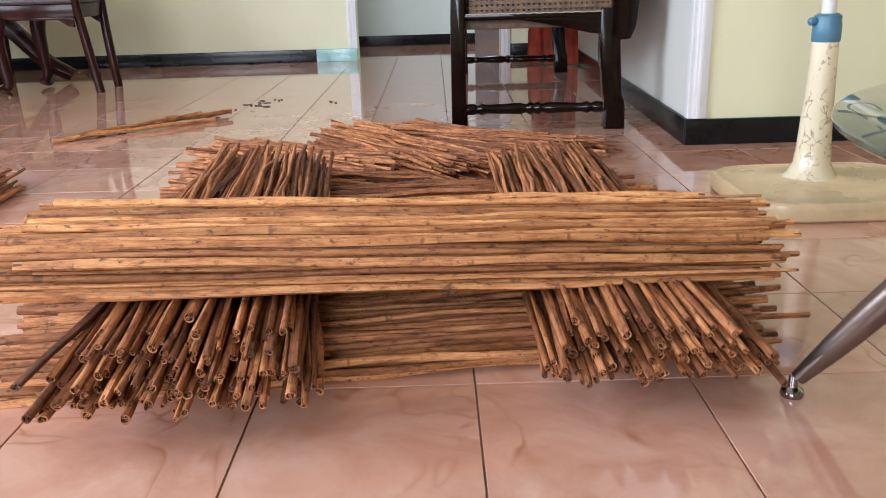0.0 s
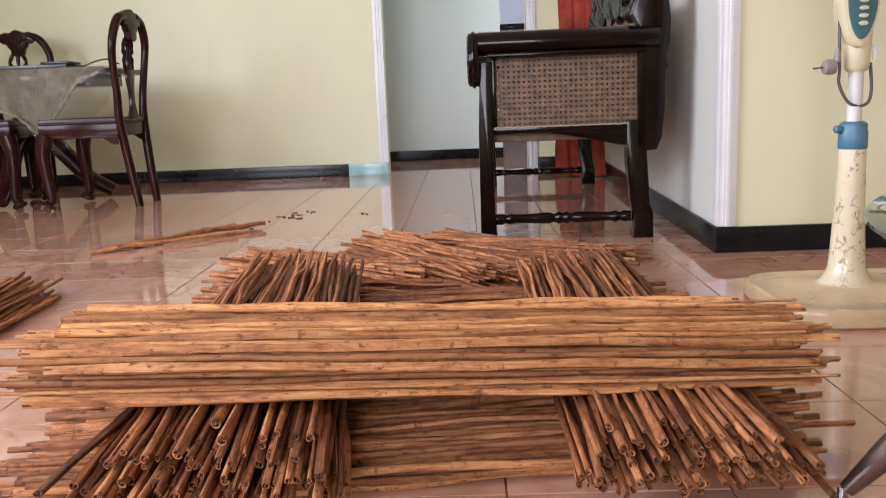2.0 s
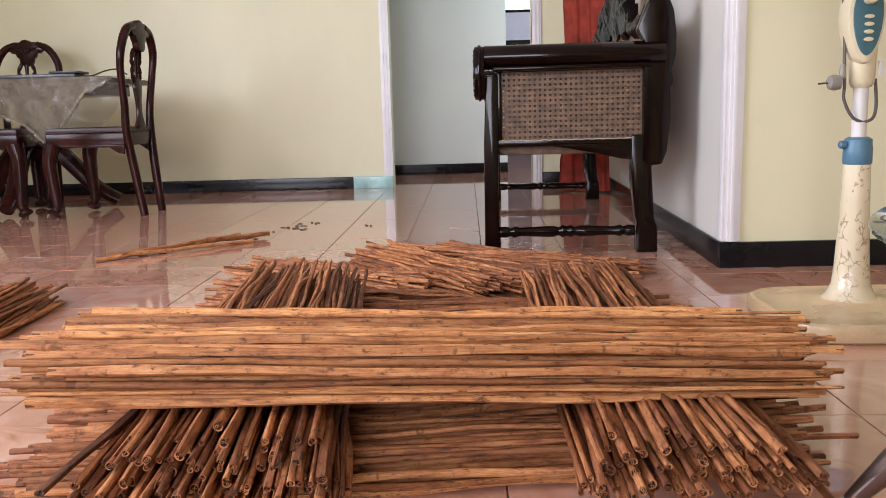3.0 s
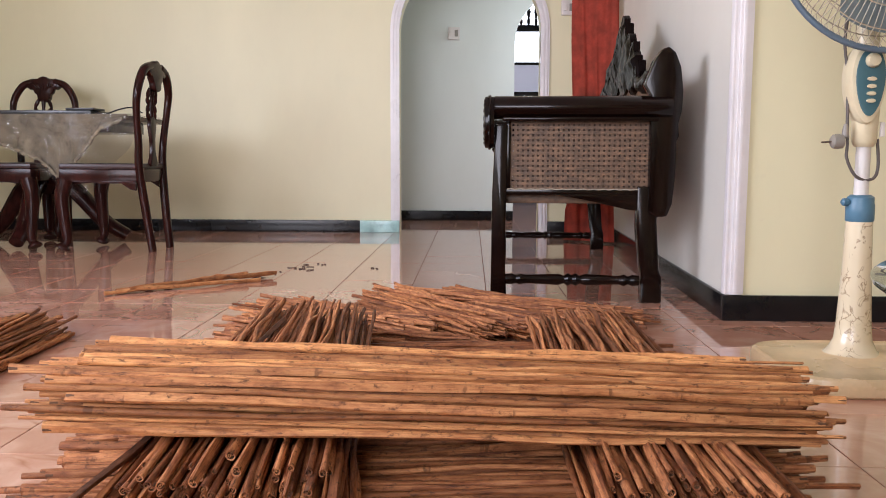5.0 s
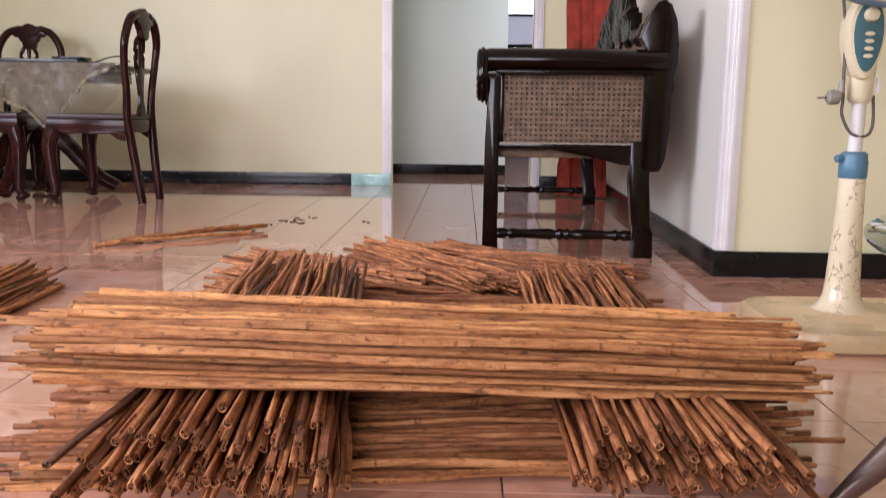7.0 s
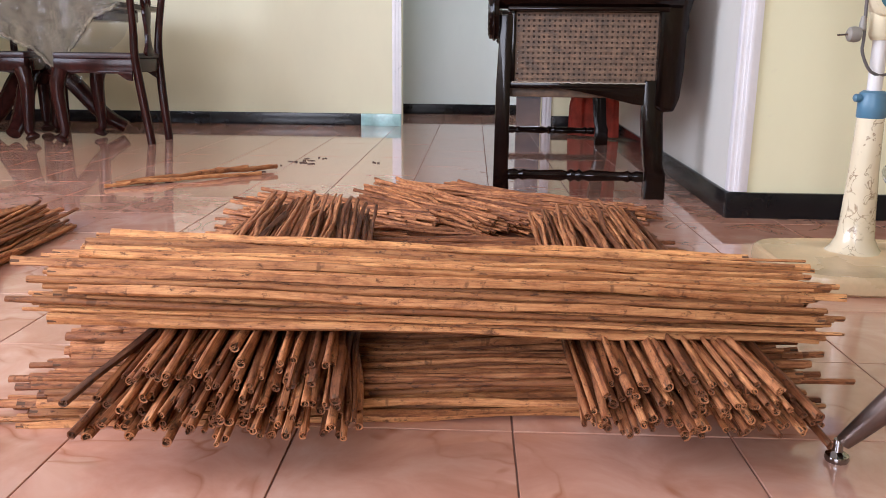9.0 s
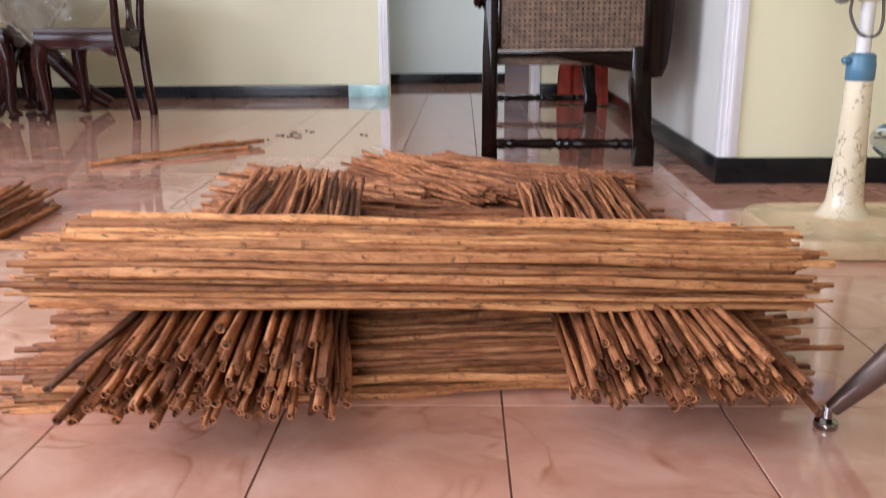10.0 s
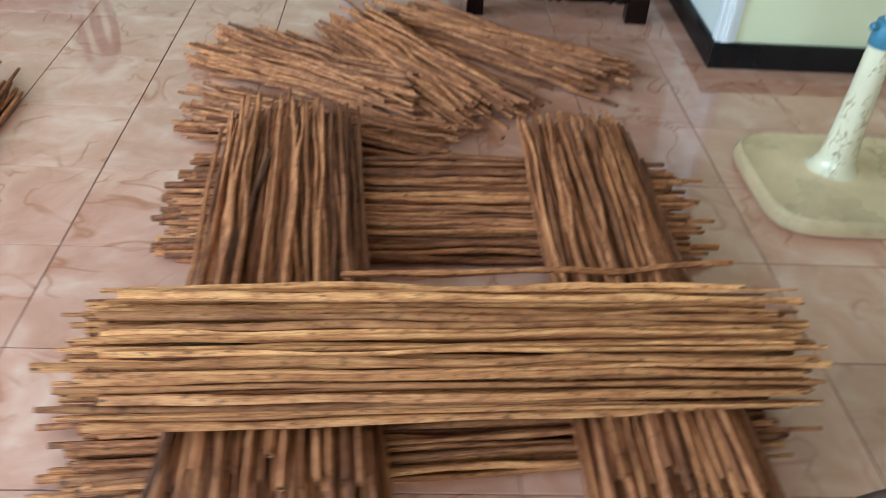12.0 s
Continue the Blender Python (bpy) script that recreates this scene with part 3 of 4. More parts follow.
top = bundle("pale tan cinnamon sticks lying across the top of stack", TAN, -0.010, 0.240, -0.648, 0.455, 0.150, 7, 1.1, slope=0.094, dome=0.30, spread=0.008, r=0.0075, rise=0.0112, thick=(0.4, 1.15), gap=0.66, jitter=0.026, climb=-0.046)
lay(TAN[0], (-0.625, 0.212, 0.222), (0.40, 0.300, 0.178), top, 0.95)
lay(BROWN[1], (-0.3, 0.325, 0.160), (0.43, 0.425, 0.143), top, 0.8)
st = thing("cinnamon_stick", "single dark brown cinnamon stick leaning on bundle edge", "cinnamon stick")
lay(DARK[0], (-0.545, -0.165, 0.10), (-0.48, 0.75, 0.155), st, 0.85)


def heap(label, a, b, half, count, top_z, length, seed, splay=0.25, meshes=LOOSE):
    """A loose pile of sticks from a to b on the floor."""
    r1 = random.Random(seed)
    p = thing("cinnamon_pile", label, "cinnamon sticks", "loose piles of cinnamon sticks")
    a, b = Vector((*a, 0)), Vector((*b, 0))
    d = (b - a).normalized()
    side = Vector((-d.y, d.x, 0))
    for i in range(count):
        u = r1.uniform(-1, 1)
        zmax = top_z * (1 - u * u * 0.8)
        z = 0.009 + (zmax - 0.009) * (i / count) ** 0.8
        mid = (a + b) / 2 + side * u * half + d * r1.gauss(0, 0.045)
        ang = r1.gauss(0, splay * 0.5)
        dd = (d * math.cos(ang) + side * math.sin(ang)) * length * r1.uniform(0.8, 1.1) / 2
        tz = r1.uniform(-0.008, 0.012)
        p0, p1 = mid - dd, mid + dd
        p0.z, p1.z = max(0.009, z + tz), max(0.009, z - tz)
        lay(r1.choice(meshes), p0, p1, p, r1.uniform(0.5, 0.95))
    return p


heap("loose heap of broken brown cinnamon sticks on floor tiles", (-0.74, 1.56), (-0.14, 1.27), 0.13, 120, 0.065, 0.6, 1)
heap("loose heap of brown cinnamon sticks lying aslant on tiles", (-0.36, 1.74), (0.06, 1.2), 0.13, 125, 0.075, 0.66, 2, 0.2)
heap("loose heap of cinnamon sticks near the settee foot", (-0.2, 1.84), (0.43, 1.45), 0.12, 115, 0.055, 0.70, 3, 0.2)
heap("loose cinnamon sticks on tiles behind the stack", (-0.72, 1.17), (-0.10, 1.0), 0.10, 95, 0.07, 0.62, 4, 0.2)
heap("bundle of brown cinnamon sticks alone on tile floor", (-1.345, 1.22), (-1.225, 0.22), 0.11, 115, 0.07, 1.0, 5, 0.11)
stray = thing("cinnamon_pile", "few thin cinnamon sticks lying together on open floor", "cinnamon sticks", "loose piles of cinnamon sticks")
for p0, p1, th in (((-1.41, 1.99, 0.008), (-0.9, 2.45, 0.03), 1.1), ((-1.36, 2.0, 0.02), (-0.93, 2.50, 0.02), 1.0), ((-1.30, 2.1, 0.010), (-1.0, 2.36, 0.034), 1.0), ((-1.43, 1.94, 0.008), (-0.95, 2.36, 0.012), 0.9)):
    lay(TAN[int(th * 10) % 8], p0, p1, stray, th * 1.3)
chips = thing("bark_chips", "scattered dark bark chips on the tile floor", "bark chips")
r2 = random.Random(3)
for cx, cy, k in ((-0.86, 2.78, 7), (-0.82, 2.91, 4), (-0.48, 2.79, 2), (-0.95, 2.6, 3), (-1.0, 2.45, 4)):
    for _ in range(k):
        x, y, a = cx + r2.gauss(0, 0.03), cy + r2.gauss(0, 0.03), r2.uniform(0, 6.28)
        l0 = r2.uniform(0.005, 0.022)
        part("bark_chip", slab([(-l0, r2.uniform(-0.003, 0.003)), (-l0 * 0.3, -r2.uniform(0.002, 0.006)), (l0 * 0.6, -r2.uniform(0.001, 0.005)), (l0, r2.uniform(-0.003, 0.003)), (l0 * 0.3, r2.uniform(0.002, 0.006)), (-l0 * 0.6, r2.uniform(0.001, 0.004))], 0.0005, r2.uniform(0.0025, 0.006), "z", 0), M_CHIP, chips, "", False, pose(x, y, 0, 0, 0, math.degrees(a)))

# ---------------------------------------------------------------- settee
def turned_bar(x0, x1, y, z, r):
    """A turned stretcher with beads, along x."""
    k = x1 - x0
    prof = [(0.9, 0), (1.0, 0.05), (0.7, 0.08), (1.05, 0.11), (0.75, 0.15), (0.9, 0.3), (1.0, 0.4), (0.7, 0.44), (1.15, 0.47), (0.8, 0.5), (1.15, 0.53), (0.7, 0.56), (1.0, 0.6), (0.9, 0.7), (0.75, 0.85), (1.05, 0.89), (0.7, 0.92), (1.0, 0.95), (0.9, 1)]
    return lathe([(r * a, k * t) for a, t in prof], 14, pose(x0, y, z, 0, 90, 0))


settee = thing("settee", "dark polished carved wooden settee with woven cane sides", "settee")


def settee_end(y, inner):
    """One end: legs, stretcher, arm, cane side, back post."""
    s = 1 if inner else -1
    part("leg", slab([(0.012, 0), (0.07, 0), (0.07, 0.03), (0.066, 0.1), (0.066, 0.42), (0.07, 0.64), (0.024, 0.64), (0.022, 0.56), (0.015, 0.4), (0.013, 0.1)], y, y + 0.055, "y", 0.005), M_EBONY, settee)
    part("leg", slab([(0.555, 0), (0.63, 0), (0.628, 0.09), (0.618, 0.12), (0.605, 0.3), (0.612, 0.42), (0.535, 0.42), (0.533, 0.28), (0.548, 0.13), (0.556, 0.1)], y, y + 0.06, "y", 0.006), M_EBONY, settee)
    part("stretcher", turned_bar(0.066, 0.552, y + 0.028, 0.078, 0.021), M_EBONY, settee)
    part("armrest", slab([(y + 0.018 + 0.058 * math.cos(2 * math.pi * i / 28), 0.700 + 0.042 * math.sin(2 * math.pi * i / 28)) for i in range(28)], 0.02, 0.645, "x", 0.004), M_EBONY, settee)
    part("arm_bead", block(0.05, 0.6, y - 0.03, y + 0.06, 0.650, 0.667, 0.007), M_EBONY, settee)
    scroll = part("arm_scroll", slab([(y + 0.018 + 0.064 * math.cos(2 * math.pi * i / 28), 0.648 + 0.092 * math.sin(2 * math.pi * i / 28)) for i in range(28)], -0.014, 0.022, "x", 0.006), M_EBONY, settee, "carved oval scroll face")
    for xr, ry, rz in ((-0.012, 0.05, 0.078), (0.004, 0.064, 0.092)):
        part("carved_ring", rod([(xr, y + 0.018 + ry * math.cos(2 * math.pi * i / 36), 0.648 + rz * math.sin(2 * math.pi * i / 36)) for i in range(36)], [0.0045 + 0.002 * (i % 2) for i in range(36)], 8, None, True), M_EBONY, scroll)
    frame_bm = block(0.066, 0.57, y + 0.005, y + 0.045, 0.648, 0.67, 0.003)
    block(0.066, 0.57, y + 0.005, y + 0.045, 0.388, 0.41, 0.003, frame_bm)
    block(0.066, 0.08, y + 0.006, y + 0.044, 0.4, 0.66, 0.002, frame_bm)
    part("side_frame", frame_bm, M_EBONY, settee)
    part("bracket", slab([(0.22, 0.392), (0.57, 0.392), (0.57, 0.33), (0.5, 0.337), (0.4, 0.36), (0.3, 0.38)], y + 0.002, y + 0.05, "y", 0.004), M_EBONY, settee)
    cane = bmesh.new()
    nx, nz = 27, 13
    for i in range(nx + 1):
        x = 0.08 + 0.49 * i / nx
        block(x - 0.0054, x + 0.0054, y + 0.022, y + 0.0245, 0.41, 0.648, 0, cane)
    for i in range(nz + 1):
        z = 0.41 + 0.238 * i / nz
        block(0.08, 0.57, y + 0.0195, y + 0.022, z - 0.0054, z + 0.0054, 0, cane)
    tagged(part("cane_panel", cane, M_CANE, settee, "woven brown cane side panel", False), kind="stuff")
    # Dark sheet added behind the weave so that most holes look dark.
    part("cane_backing", slab([(0.105, 0.41), (0.57, 0.41), (0.57, 0.648), (0.105, 0.648)], y + 0.034, y + 0.037, "y", 0), M_CANE_BACKING, settee, "dark backing sheet added behind the cane holes", False)
    part("cane_edging", rod([(0.07 + 0.5 * i / 40, y + 0.003, 0.409 + 0.0012 * math.sin(i * 2.1)) for i in range(41)], 0.0022, 6), plain("pale_cane_cord", (0.42, 0.36, 0.28), 0.6), settee)
    post = [(0.572, 0.33), (0.6, 0.312), (0.638, 0.315), (0.655, 0.36), (0.664, 0.46), (0.664, 0.58), (0.672, 0.6), (0.668, 0.64), (0.68, 0.69), (0.682, 0.76), (0.672, 0.84), (0.652, 0.89), (0.628, 0.91), (0.604, 0.9), (0.58, 0.865), (0.56, 0.81), (0.55, 0.78), (0.572, 0.74)]
    part("back_post", slab(post, y - 0.012, y + 0.06, "y", 0.008), M_EBONY, settee)


settee_end(1.905, True)
settee_end(3.70, False)
part("seat", block(0.05, 0.58, 1.965, 3.7, 0.355, 0.392, 0.008), M_CANE, settee, "woven cane seat")
part("seat_rail", block(0.022, 0.05, 1.96, 3.7, 0.33, 0.395, 0.006), M_EBONY, settee)
part("seat_rail", block(0.58, 0.61, 1.96, 3.7, 0.33, 0.395, 0.006), M_EBONY, settee)
part("backrest", slab([(0.572, 0.4), (0.605, 0.4), (0.612, 0.85), (0.592, 0.85)], 1.97, 3.69, "y", 0.004), M_GRAIN, settee, "brown grained wooden backrest panel")


def crest_mesh():
    """The carved crest: lobes that step up to the middle, with deep leaf relief."""
    bm = bmesh.new()
    r3 = random.Random(12)
    ny, nz = 120, 16
    y0, y1 = 1.98, 3.68
    grids = []
    for face in (0, 1):
        g = []
        for i in range(ny + 1):
            t = i / ny
            y = y0 + (y1 - y0) * t
            m = 1 - abs(2 * t - 1)
            top_z = 0.80 + 0.09 * m + 0.245 * round(6 * max(0, (m - 0.3) / 0.7) ** 0.8) / 6 + 0.024 * abs(math.sin(t * math.pi * 9)) + 0.012 * abs(math.sin(t * math.pi * 21))
            low = 0.845 - 0.04 * abs(math.sin(t * math.pi * 6)) - 0.05 * (1 - m)
            col = []
            for k in range(nz + 1):
                z = low + (top_z - low) * k / nz
                x = 0.575 + 0.035 * (z - 0.4)
                swell = 0.016 * noise.noise((y * 4.5, z * 17, 1.0)) + 0.009 * noise.noise((y * 20, z * 40, 3.0)) + 0.016 * math.sin(math.pi * k / nz)
                edge = min(1.0, min(k, nz - k) / 1.5)
                col.append(bm.verts.new((x - 0.012 - swell * edge if face == 0 else x + 0.016, y, z)))
            g.append(col)
        grids.append(g)
    for f, g in enumerate(grids):
        for i in range(ny):
            for k in range(nz):
                q = (g[i][k], g[i + 1][k], g[i + 1][k + 1], g[i][k + 1])
                bm.faces.new(q if f else q[::-1])
    a, b = grids
    rim = [(i, nz) for i in range(ny + 1)]
    for (i, k), (i2, k2) in zip(rim, rim[1:]):
        bm.faces.new((a[i][k], a[i2][k2], b[i2][k2], b[i][k]))
        bm.faces.new((a[i2][0], a[i][0], b[i][0], b[i2][0]))
    for i in (0, ny):
        for k in range(nz):
            bm.faces.new((a[i][k], a[i][k + 1], b[i][k + 1], b[i][k]))
    bmesh.ops.recalc_face_normals(bm, faces=bm.faces[:])
    return bm


M_SHINY = wood_material("wet_looking_carved_wood", (0.004, 0.002, 0.002), (0.011, 0.006, 0.005), 0.22, 0.0, 0.06)
part("crest", crest_mesh(), M_SHINY, settee, "glossy black carved leaf crest")

settee.matrix_world = Matrix.Translation((0.6, 1.93, 0)) @ pose(0, 0, 0, 0, 0, -2.4) @ Matrix.Translation((-0.6, -1.93, 0))

# ---------------------------------------------------------------- curtain
def curtain_mesh():
    bm = bmesh.new()
    nu, nv = 70, 24
    g = []
    for v in range(nv + 1):
        z = 0.012 + 2.2 * v / nv
        row = []
        pinch = 1 - 0.16 * math.exp(-((z - 0.75) / 0.5) ** 2) if z > 0.2 else 1.0
        for u in range(nu + 1):
            t = u / nu
            x = 0.815 - (0.27 * pinch + 0.02 * (1 - z / 2.2)) * (1 - t)
            y = 4.16 - 0.16 * t + 0.013 * math.sin(t * 20 + 0.5 * math.sin(z * 2.3)) + 0.003 * math.sin(t * 43 + z) + 0.02 * math.sin(z * 2.1)
            row.append(bm.verts.new((x + 0.006 * math.sin(z * 5 + t * 9), y, z)))
        g.append(row)
    for v in range(nv):
        for u in range(nu):
            bm.faces.new((g[v][u], g[v][u + 1], g[v + 1][u + 1], g[v + 1][u]))
    bmesh.ops.solidify(bm, geom=bm.faces[:], thickness=0.003)
    return bm


curtain = thing("curtain", "long dark red cloth curtain hanging in folds", "curtain")
part("cloth", curtain_mesh(), M_CURTAIN, curtain)
part("rail", rod([(0.3, 4.2, 2.225), (0.82, 4.0, 2.225)], 0.011, 10), M_EBONY, curtain)

# ---------------------------------------------------------------- dining set
def cabriole(x, y, top_z, dx, dy, r=0.034):
    """A bowed leg with a ball foot; dx, dy: the way it bows."""
    pts = curve_pts([(x - dx * 0.2, y - dy * 0.2, top_z), (x + dx * 0.35, y + dy * 0.35, top_z * 0.78), (x + dx * 0.15, y + dy * 0.15, top_z * 0.45), (x - dx * 0.1, y - dy * 0.1, top_z * 0.18), (x + dx * 0.25, y + dy * 0.25, 0.045), (x + dx * 0.55, y + dy * 0.55, 0.022)], 5)
    k = len(pts) - 1
    rad = [r * (1.35 - 0.75 * min(1, i / k / 0.78)) if i / k < 0.78 else r * (0.6 + 0.55 * math.sin((i / k - 0.78) / 0.22 * math.pi * 0.62)) for i in range(k + 1)]
    return rod(pts, rad, 10)


def dining_chair(at, label):
    """Carved chair with pierced splat; faces +x, origin on the floor under the seat."""
    c = thing("dining_chair", label, "chair", "dining chairs", at=at)
    for s in (-1, 1):
        y = 0.15 * s
        pts = curve_pts([(-0.25, y * 0.8, 0.0), (-0.225, y * 0.9, 0.22), (-0.205, y * 1.05, 0.46), (-0.21, y * 1.1, 0.60), (-0.222, y * 1.36, 0.78), (-0.235, y * 1.36, 0.89), (-0.243, y * 0.98, 0.985), (-0.246, y * 0.45, 1.018)], 5)
        part("back_post", rod(pts, [0.022 + 0.002 * math.sin(i / (len(pts) - 1) * 9) for i in range(len(pts))], 10), M_MAHOG, c)
        part("leg", cabriole(0.19, 0.215 * s, 0.4, 0.035, 0.02 * s), M_MAHOG, c)
    fan_half = [(0.0, 1.052), (0.022, 1.046), (0.038, 1.034), (0.058, 1.036), (0.078, 1.022), (0.086, 1.004), (0.104, 0.998), (0.112, 0.98), (0.088, 0.962), (0.07, 0.966), (0.06, 0.94), (0.046, 0.93), (0.04, 0.90), (0.022, 0.885), (0.0, 0.88)]
    part("crest_rail", slab(fan_half + [(-y, z) for y, z in fan_half[-2:0:-1]], -0.263, -0.226, "x", 0.006), M_MAHOG, c, "carved crest rail")
    for y, z in ((-0.06, 0.992), (-0.03, 0.985), (0.0, 0.98), (0.03, 0.985), (0.06, 0.992)):
        part("carved_leaf", lathe([(0.0015, -0.03), (0.007, -0.018), (0.009, 0.004), (0.005, 0.024), (0.001, 0.034)], 10, pose(-0.228, y, z, y * -900, 0, 0)), M_MAHOG, c)
    vase = [(0.04, 0.47), (0.052, 0.485), (0.03, 0.52), (0.02, 0.56), (0.022, 0.62), (0.036, 0.67), (0.042, 0.70), (0.03, 0.73), (0.012, 0.745)]
    part("splat", slab(vase + [(-y, z) for y, z in vase[::-1]], -0.226, -0.206, "x", 0.003), M_MAHOG, c, "carved vase-shaped splat")
    part("splat_rib", rod([(-0.216, 0, 0.73), (-0.218, 0, 0.80), (-0.226, 0, 0.89)], [0.012, 0.008, 0.014], 10), M_MAHOG, c)
    for s in (-1, 1):
        part("splat_scroll", rod(curve_pts([(-0.214, 0.02 * s, 0.72), (-0.216, 0.05 * s, 0.765), (-0.217, 0.036 * s, 0.81), (-0.220, 0.054 * s, 0.845), (-0.226, 0.03 * s, 0.90)], 5), [0.008 + 0.005 * abs(math.sin(i * 0.62)) for i in range(21)], 8), M_MAHOG, c)
    seat = [(-0.215, -0.165), (0.205, -0.235), (0.225, -0.2), (0.225, 0.2), (0.205, 0.235), (-0.215, 0.165)]
    part("seat", slab(seat, 0.455, 0.485, "z", 0.012), M_SEAT, c, "dark red padded seat")
    part("seat_frame", slab(seat, 0.385, 0.455, "z", 0.006), M_MAHOG, c)
    for s in (-1, 1):
        part("apron", slab([(-0.2, 0.39), (0.18, 0.39), (0.16, 0.372), (0.06, 0.38), (0.0, 0.378), (-0.12, 0.378), (-0.17, 0.345), (-0.2, 0.34)], 0.19 * s - 0.008, 0.19 * s + 0.008, "y", 0.003), M_MAHOG, c)
    return c


dining_chair(pose(-2.065, 3.55, 0, 0, 0, 178), "dark red-brown carved dining chair drawn up to table")
dining_chair(pose(-2.90, 4.17, 0, 0, 0, -90), "dark carved dining chair behind the covered table")
dining_chair(pose(-2.72, 3.62, 0, 0, 0, 8), "dark red-seated dining chair tucked under the cloth")

table = thing("dining_table", "dark wooden pedestal dining table under a lace cloth", "table")
part("tabletop", block(-3.55, -1.97, 3.5, 4.12, 0.722, 0.752, 0.008), M_MAHOG, table)
part("apron", block(-3.4, -2.1, 3.56, 4.06, 0.66, 0.722, 0.005), M_MAHOG, table)
part("pedestal", lathe([(0.05, 0.3), (0.085, 0.36), (0.06, 0.42), (0.05, 0.5), (0.075, 0.58), (0.06, 0.62), (0.1, 0.66)], 18, pose(-2.62, 3.82, 0)), M_MAHOG, table)
for dx, dy in ((0.95, 0.3), (-0.95, 0.3), (0.0, -0.75)):
    pts = curve_pts([(-2.62, 3.82, 0.40), (-2.62 + 0.15 * dx, 3.82 + 0.15 * dy, 0.34), (-2.62 + 0.33 * dx, 3.82 + 0.33 * dy, 0.13), (-2.62 + 0.46 * dx, 3.82 + 0.46 * dy, 0.04)], 5)
    part("leg", rod(pts, [0.06 - 0.02 * i / (len(pts) - 1) for i in range(len(pts))], 10), M_MAHOG, table)


def hanging_sheet(x0, x1, drop, y, flare, mat_seed, nx=110, nz=18):
    """Cloth over the table edge: drop(x) gives its length below the top."""
    bm = bmesh.new()
    g = []
    for i in range(nx + 1):
        x = x0 + (x1 - x0) * i / nx
        d = drop(x)
        col = [bm.verts.new((x, y + 0.05, 0.757))]
        for k in range(nz + 1):
            s = k / nz
            w = 0.018 * s * math.sin(x * 31 + mat_seed) + 0.014 * noise.noise((x * 9, s * 3, mat_seed)) + 0.008 * noise.noise((x * 28, s * 9, mat_seed + 2))
            col.append(bm.verts.new((x + 0.012 * s * noise.noise((x * 7, s * 2, mat_seed + 5)), y - flare * math.sqrt(s) * 0.4 + w, 0.757 - d * s)))
        g.append(col)
    for a, b in zip(g, g[1:]):
        for k in range(nz + 1):
            bm.faces.new((a[k], b[k], b[k + 1], a[k + 1]))
    return bm


def lace_drop(x):
    knots = ((-3.6, 0.36), (-3.3, 0.3), (-2.9, 0.12), (-2.64, 0.17), (-2.45, 0.25), (-2.31, 0.39), (-2.25, 0.25), (-2.11, 0.08), (-1.96, 0.012))
    for (xa, da), (xb, db) in zip(knots, knots[1:]):
        if x <= xb:
            return max(0.01, da + (db - da) * (x - xa) / (xb - xa) + 0.008 * abs(math.sin(x * 60)))
    return 0.01


def sheet_drop(x):
    knots = ((-3.6, 0.2), (-2.6, 0.2), (-2.36, 0.36), (-2.26, 0.48), (-2.15, 0.40), (-2.02, 0.27), (-1.95, 0.2), (-1.9, 0.1))
    for (xa, da), (xb, db) in zip(knots, knots[1:]):
        if x <= xb:
            return da + (db - da) * (x - xa) / (xb - xa)
    return 0.1


lace = thing("tablecloth", "cream lace tablecloth hanging in a point over table", "tablecloth")
part("lace_drape", hanging_sheet(-3.55, -1.96, lace_drop, 3.475, 0.01, 1.0), M_LACE, lace)
part("lace_top", slab([(-3.55, 3.49), (-1.97, 3.49), (-2.1, 3.7), (-2.3, 4.1), (-3.55, 4.1)], 0.7525, 0.7555, "z", 0), M_LACE, lace, "", False)
edge = [(x, 3.462 + 0.006 * math.sin(x * 31 + 1), 0.757 - lace_drop(x)) for x in [-3.54 + 1.56 * i / 260 for i in range(261)]]
part("lace_border", rod(edge, [0.006 + 0.005 * abs(math.sin(i * 0.5)) for i in range(261)], 6), plain("thick_cream_lace", (0.34, 0.285, 0.19), 0.8, vary=0.4, scale=60), lace, "scalloped cream lace border")
sheet = thing("plastic_cover", "clear crinkled plastic sheet over the lace tablecloth", "table cover")
part("sheet_drape", hanging_sheet(-3.55, -1.9, sheet_drop, 3.455, 0.03, 4.0), M_SHEET, sheet)
part("sheet_top", slab([(-3.55, 3.47), (-1.95, 3.47), (-1.95, 4.12), (-3.55, 4.12)], 0.7575, 0.7585, "z", 0), M_SHEET, sheet, "", False)
device = thing("flat_device", "thin black flat device lying on the covered table", "electronic device")
part("body", block(-3.0, -2.2, 3.56, 3.8, 0.7595, 0.782, 0.005), M_BLACKPL, device)
part("end_cap", block(-2.34, -2.18, 3.55, 3.7, 0.7825, 0.795, 0.004), M_BLACKPL, device)
cable = thing("black_cable", "thin black cable looping across the covered table", "cable")
part("cord", rod(curve_pts([(-2.2, 3.6, 0.775), (-2.12, 3.58, 0.765), (-2.05, 3.6, 0.79), (-1.99, 3.62, 0.80), (-1.93, 3.62, 0.77)], 8), 0.004, 8), M_BLACKPL, cable)

# ---------------------------------------------------------------- pedestal fan
FX, FY = 0.922, 1.05
fan = thing("pedestal_fan", "cream pedestal fan with blue collar and worn column", "fan")


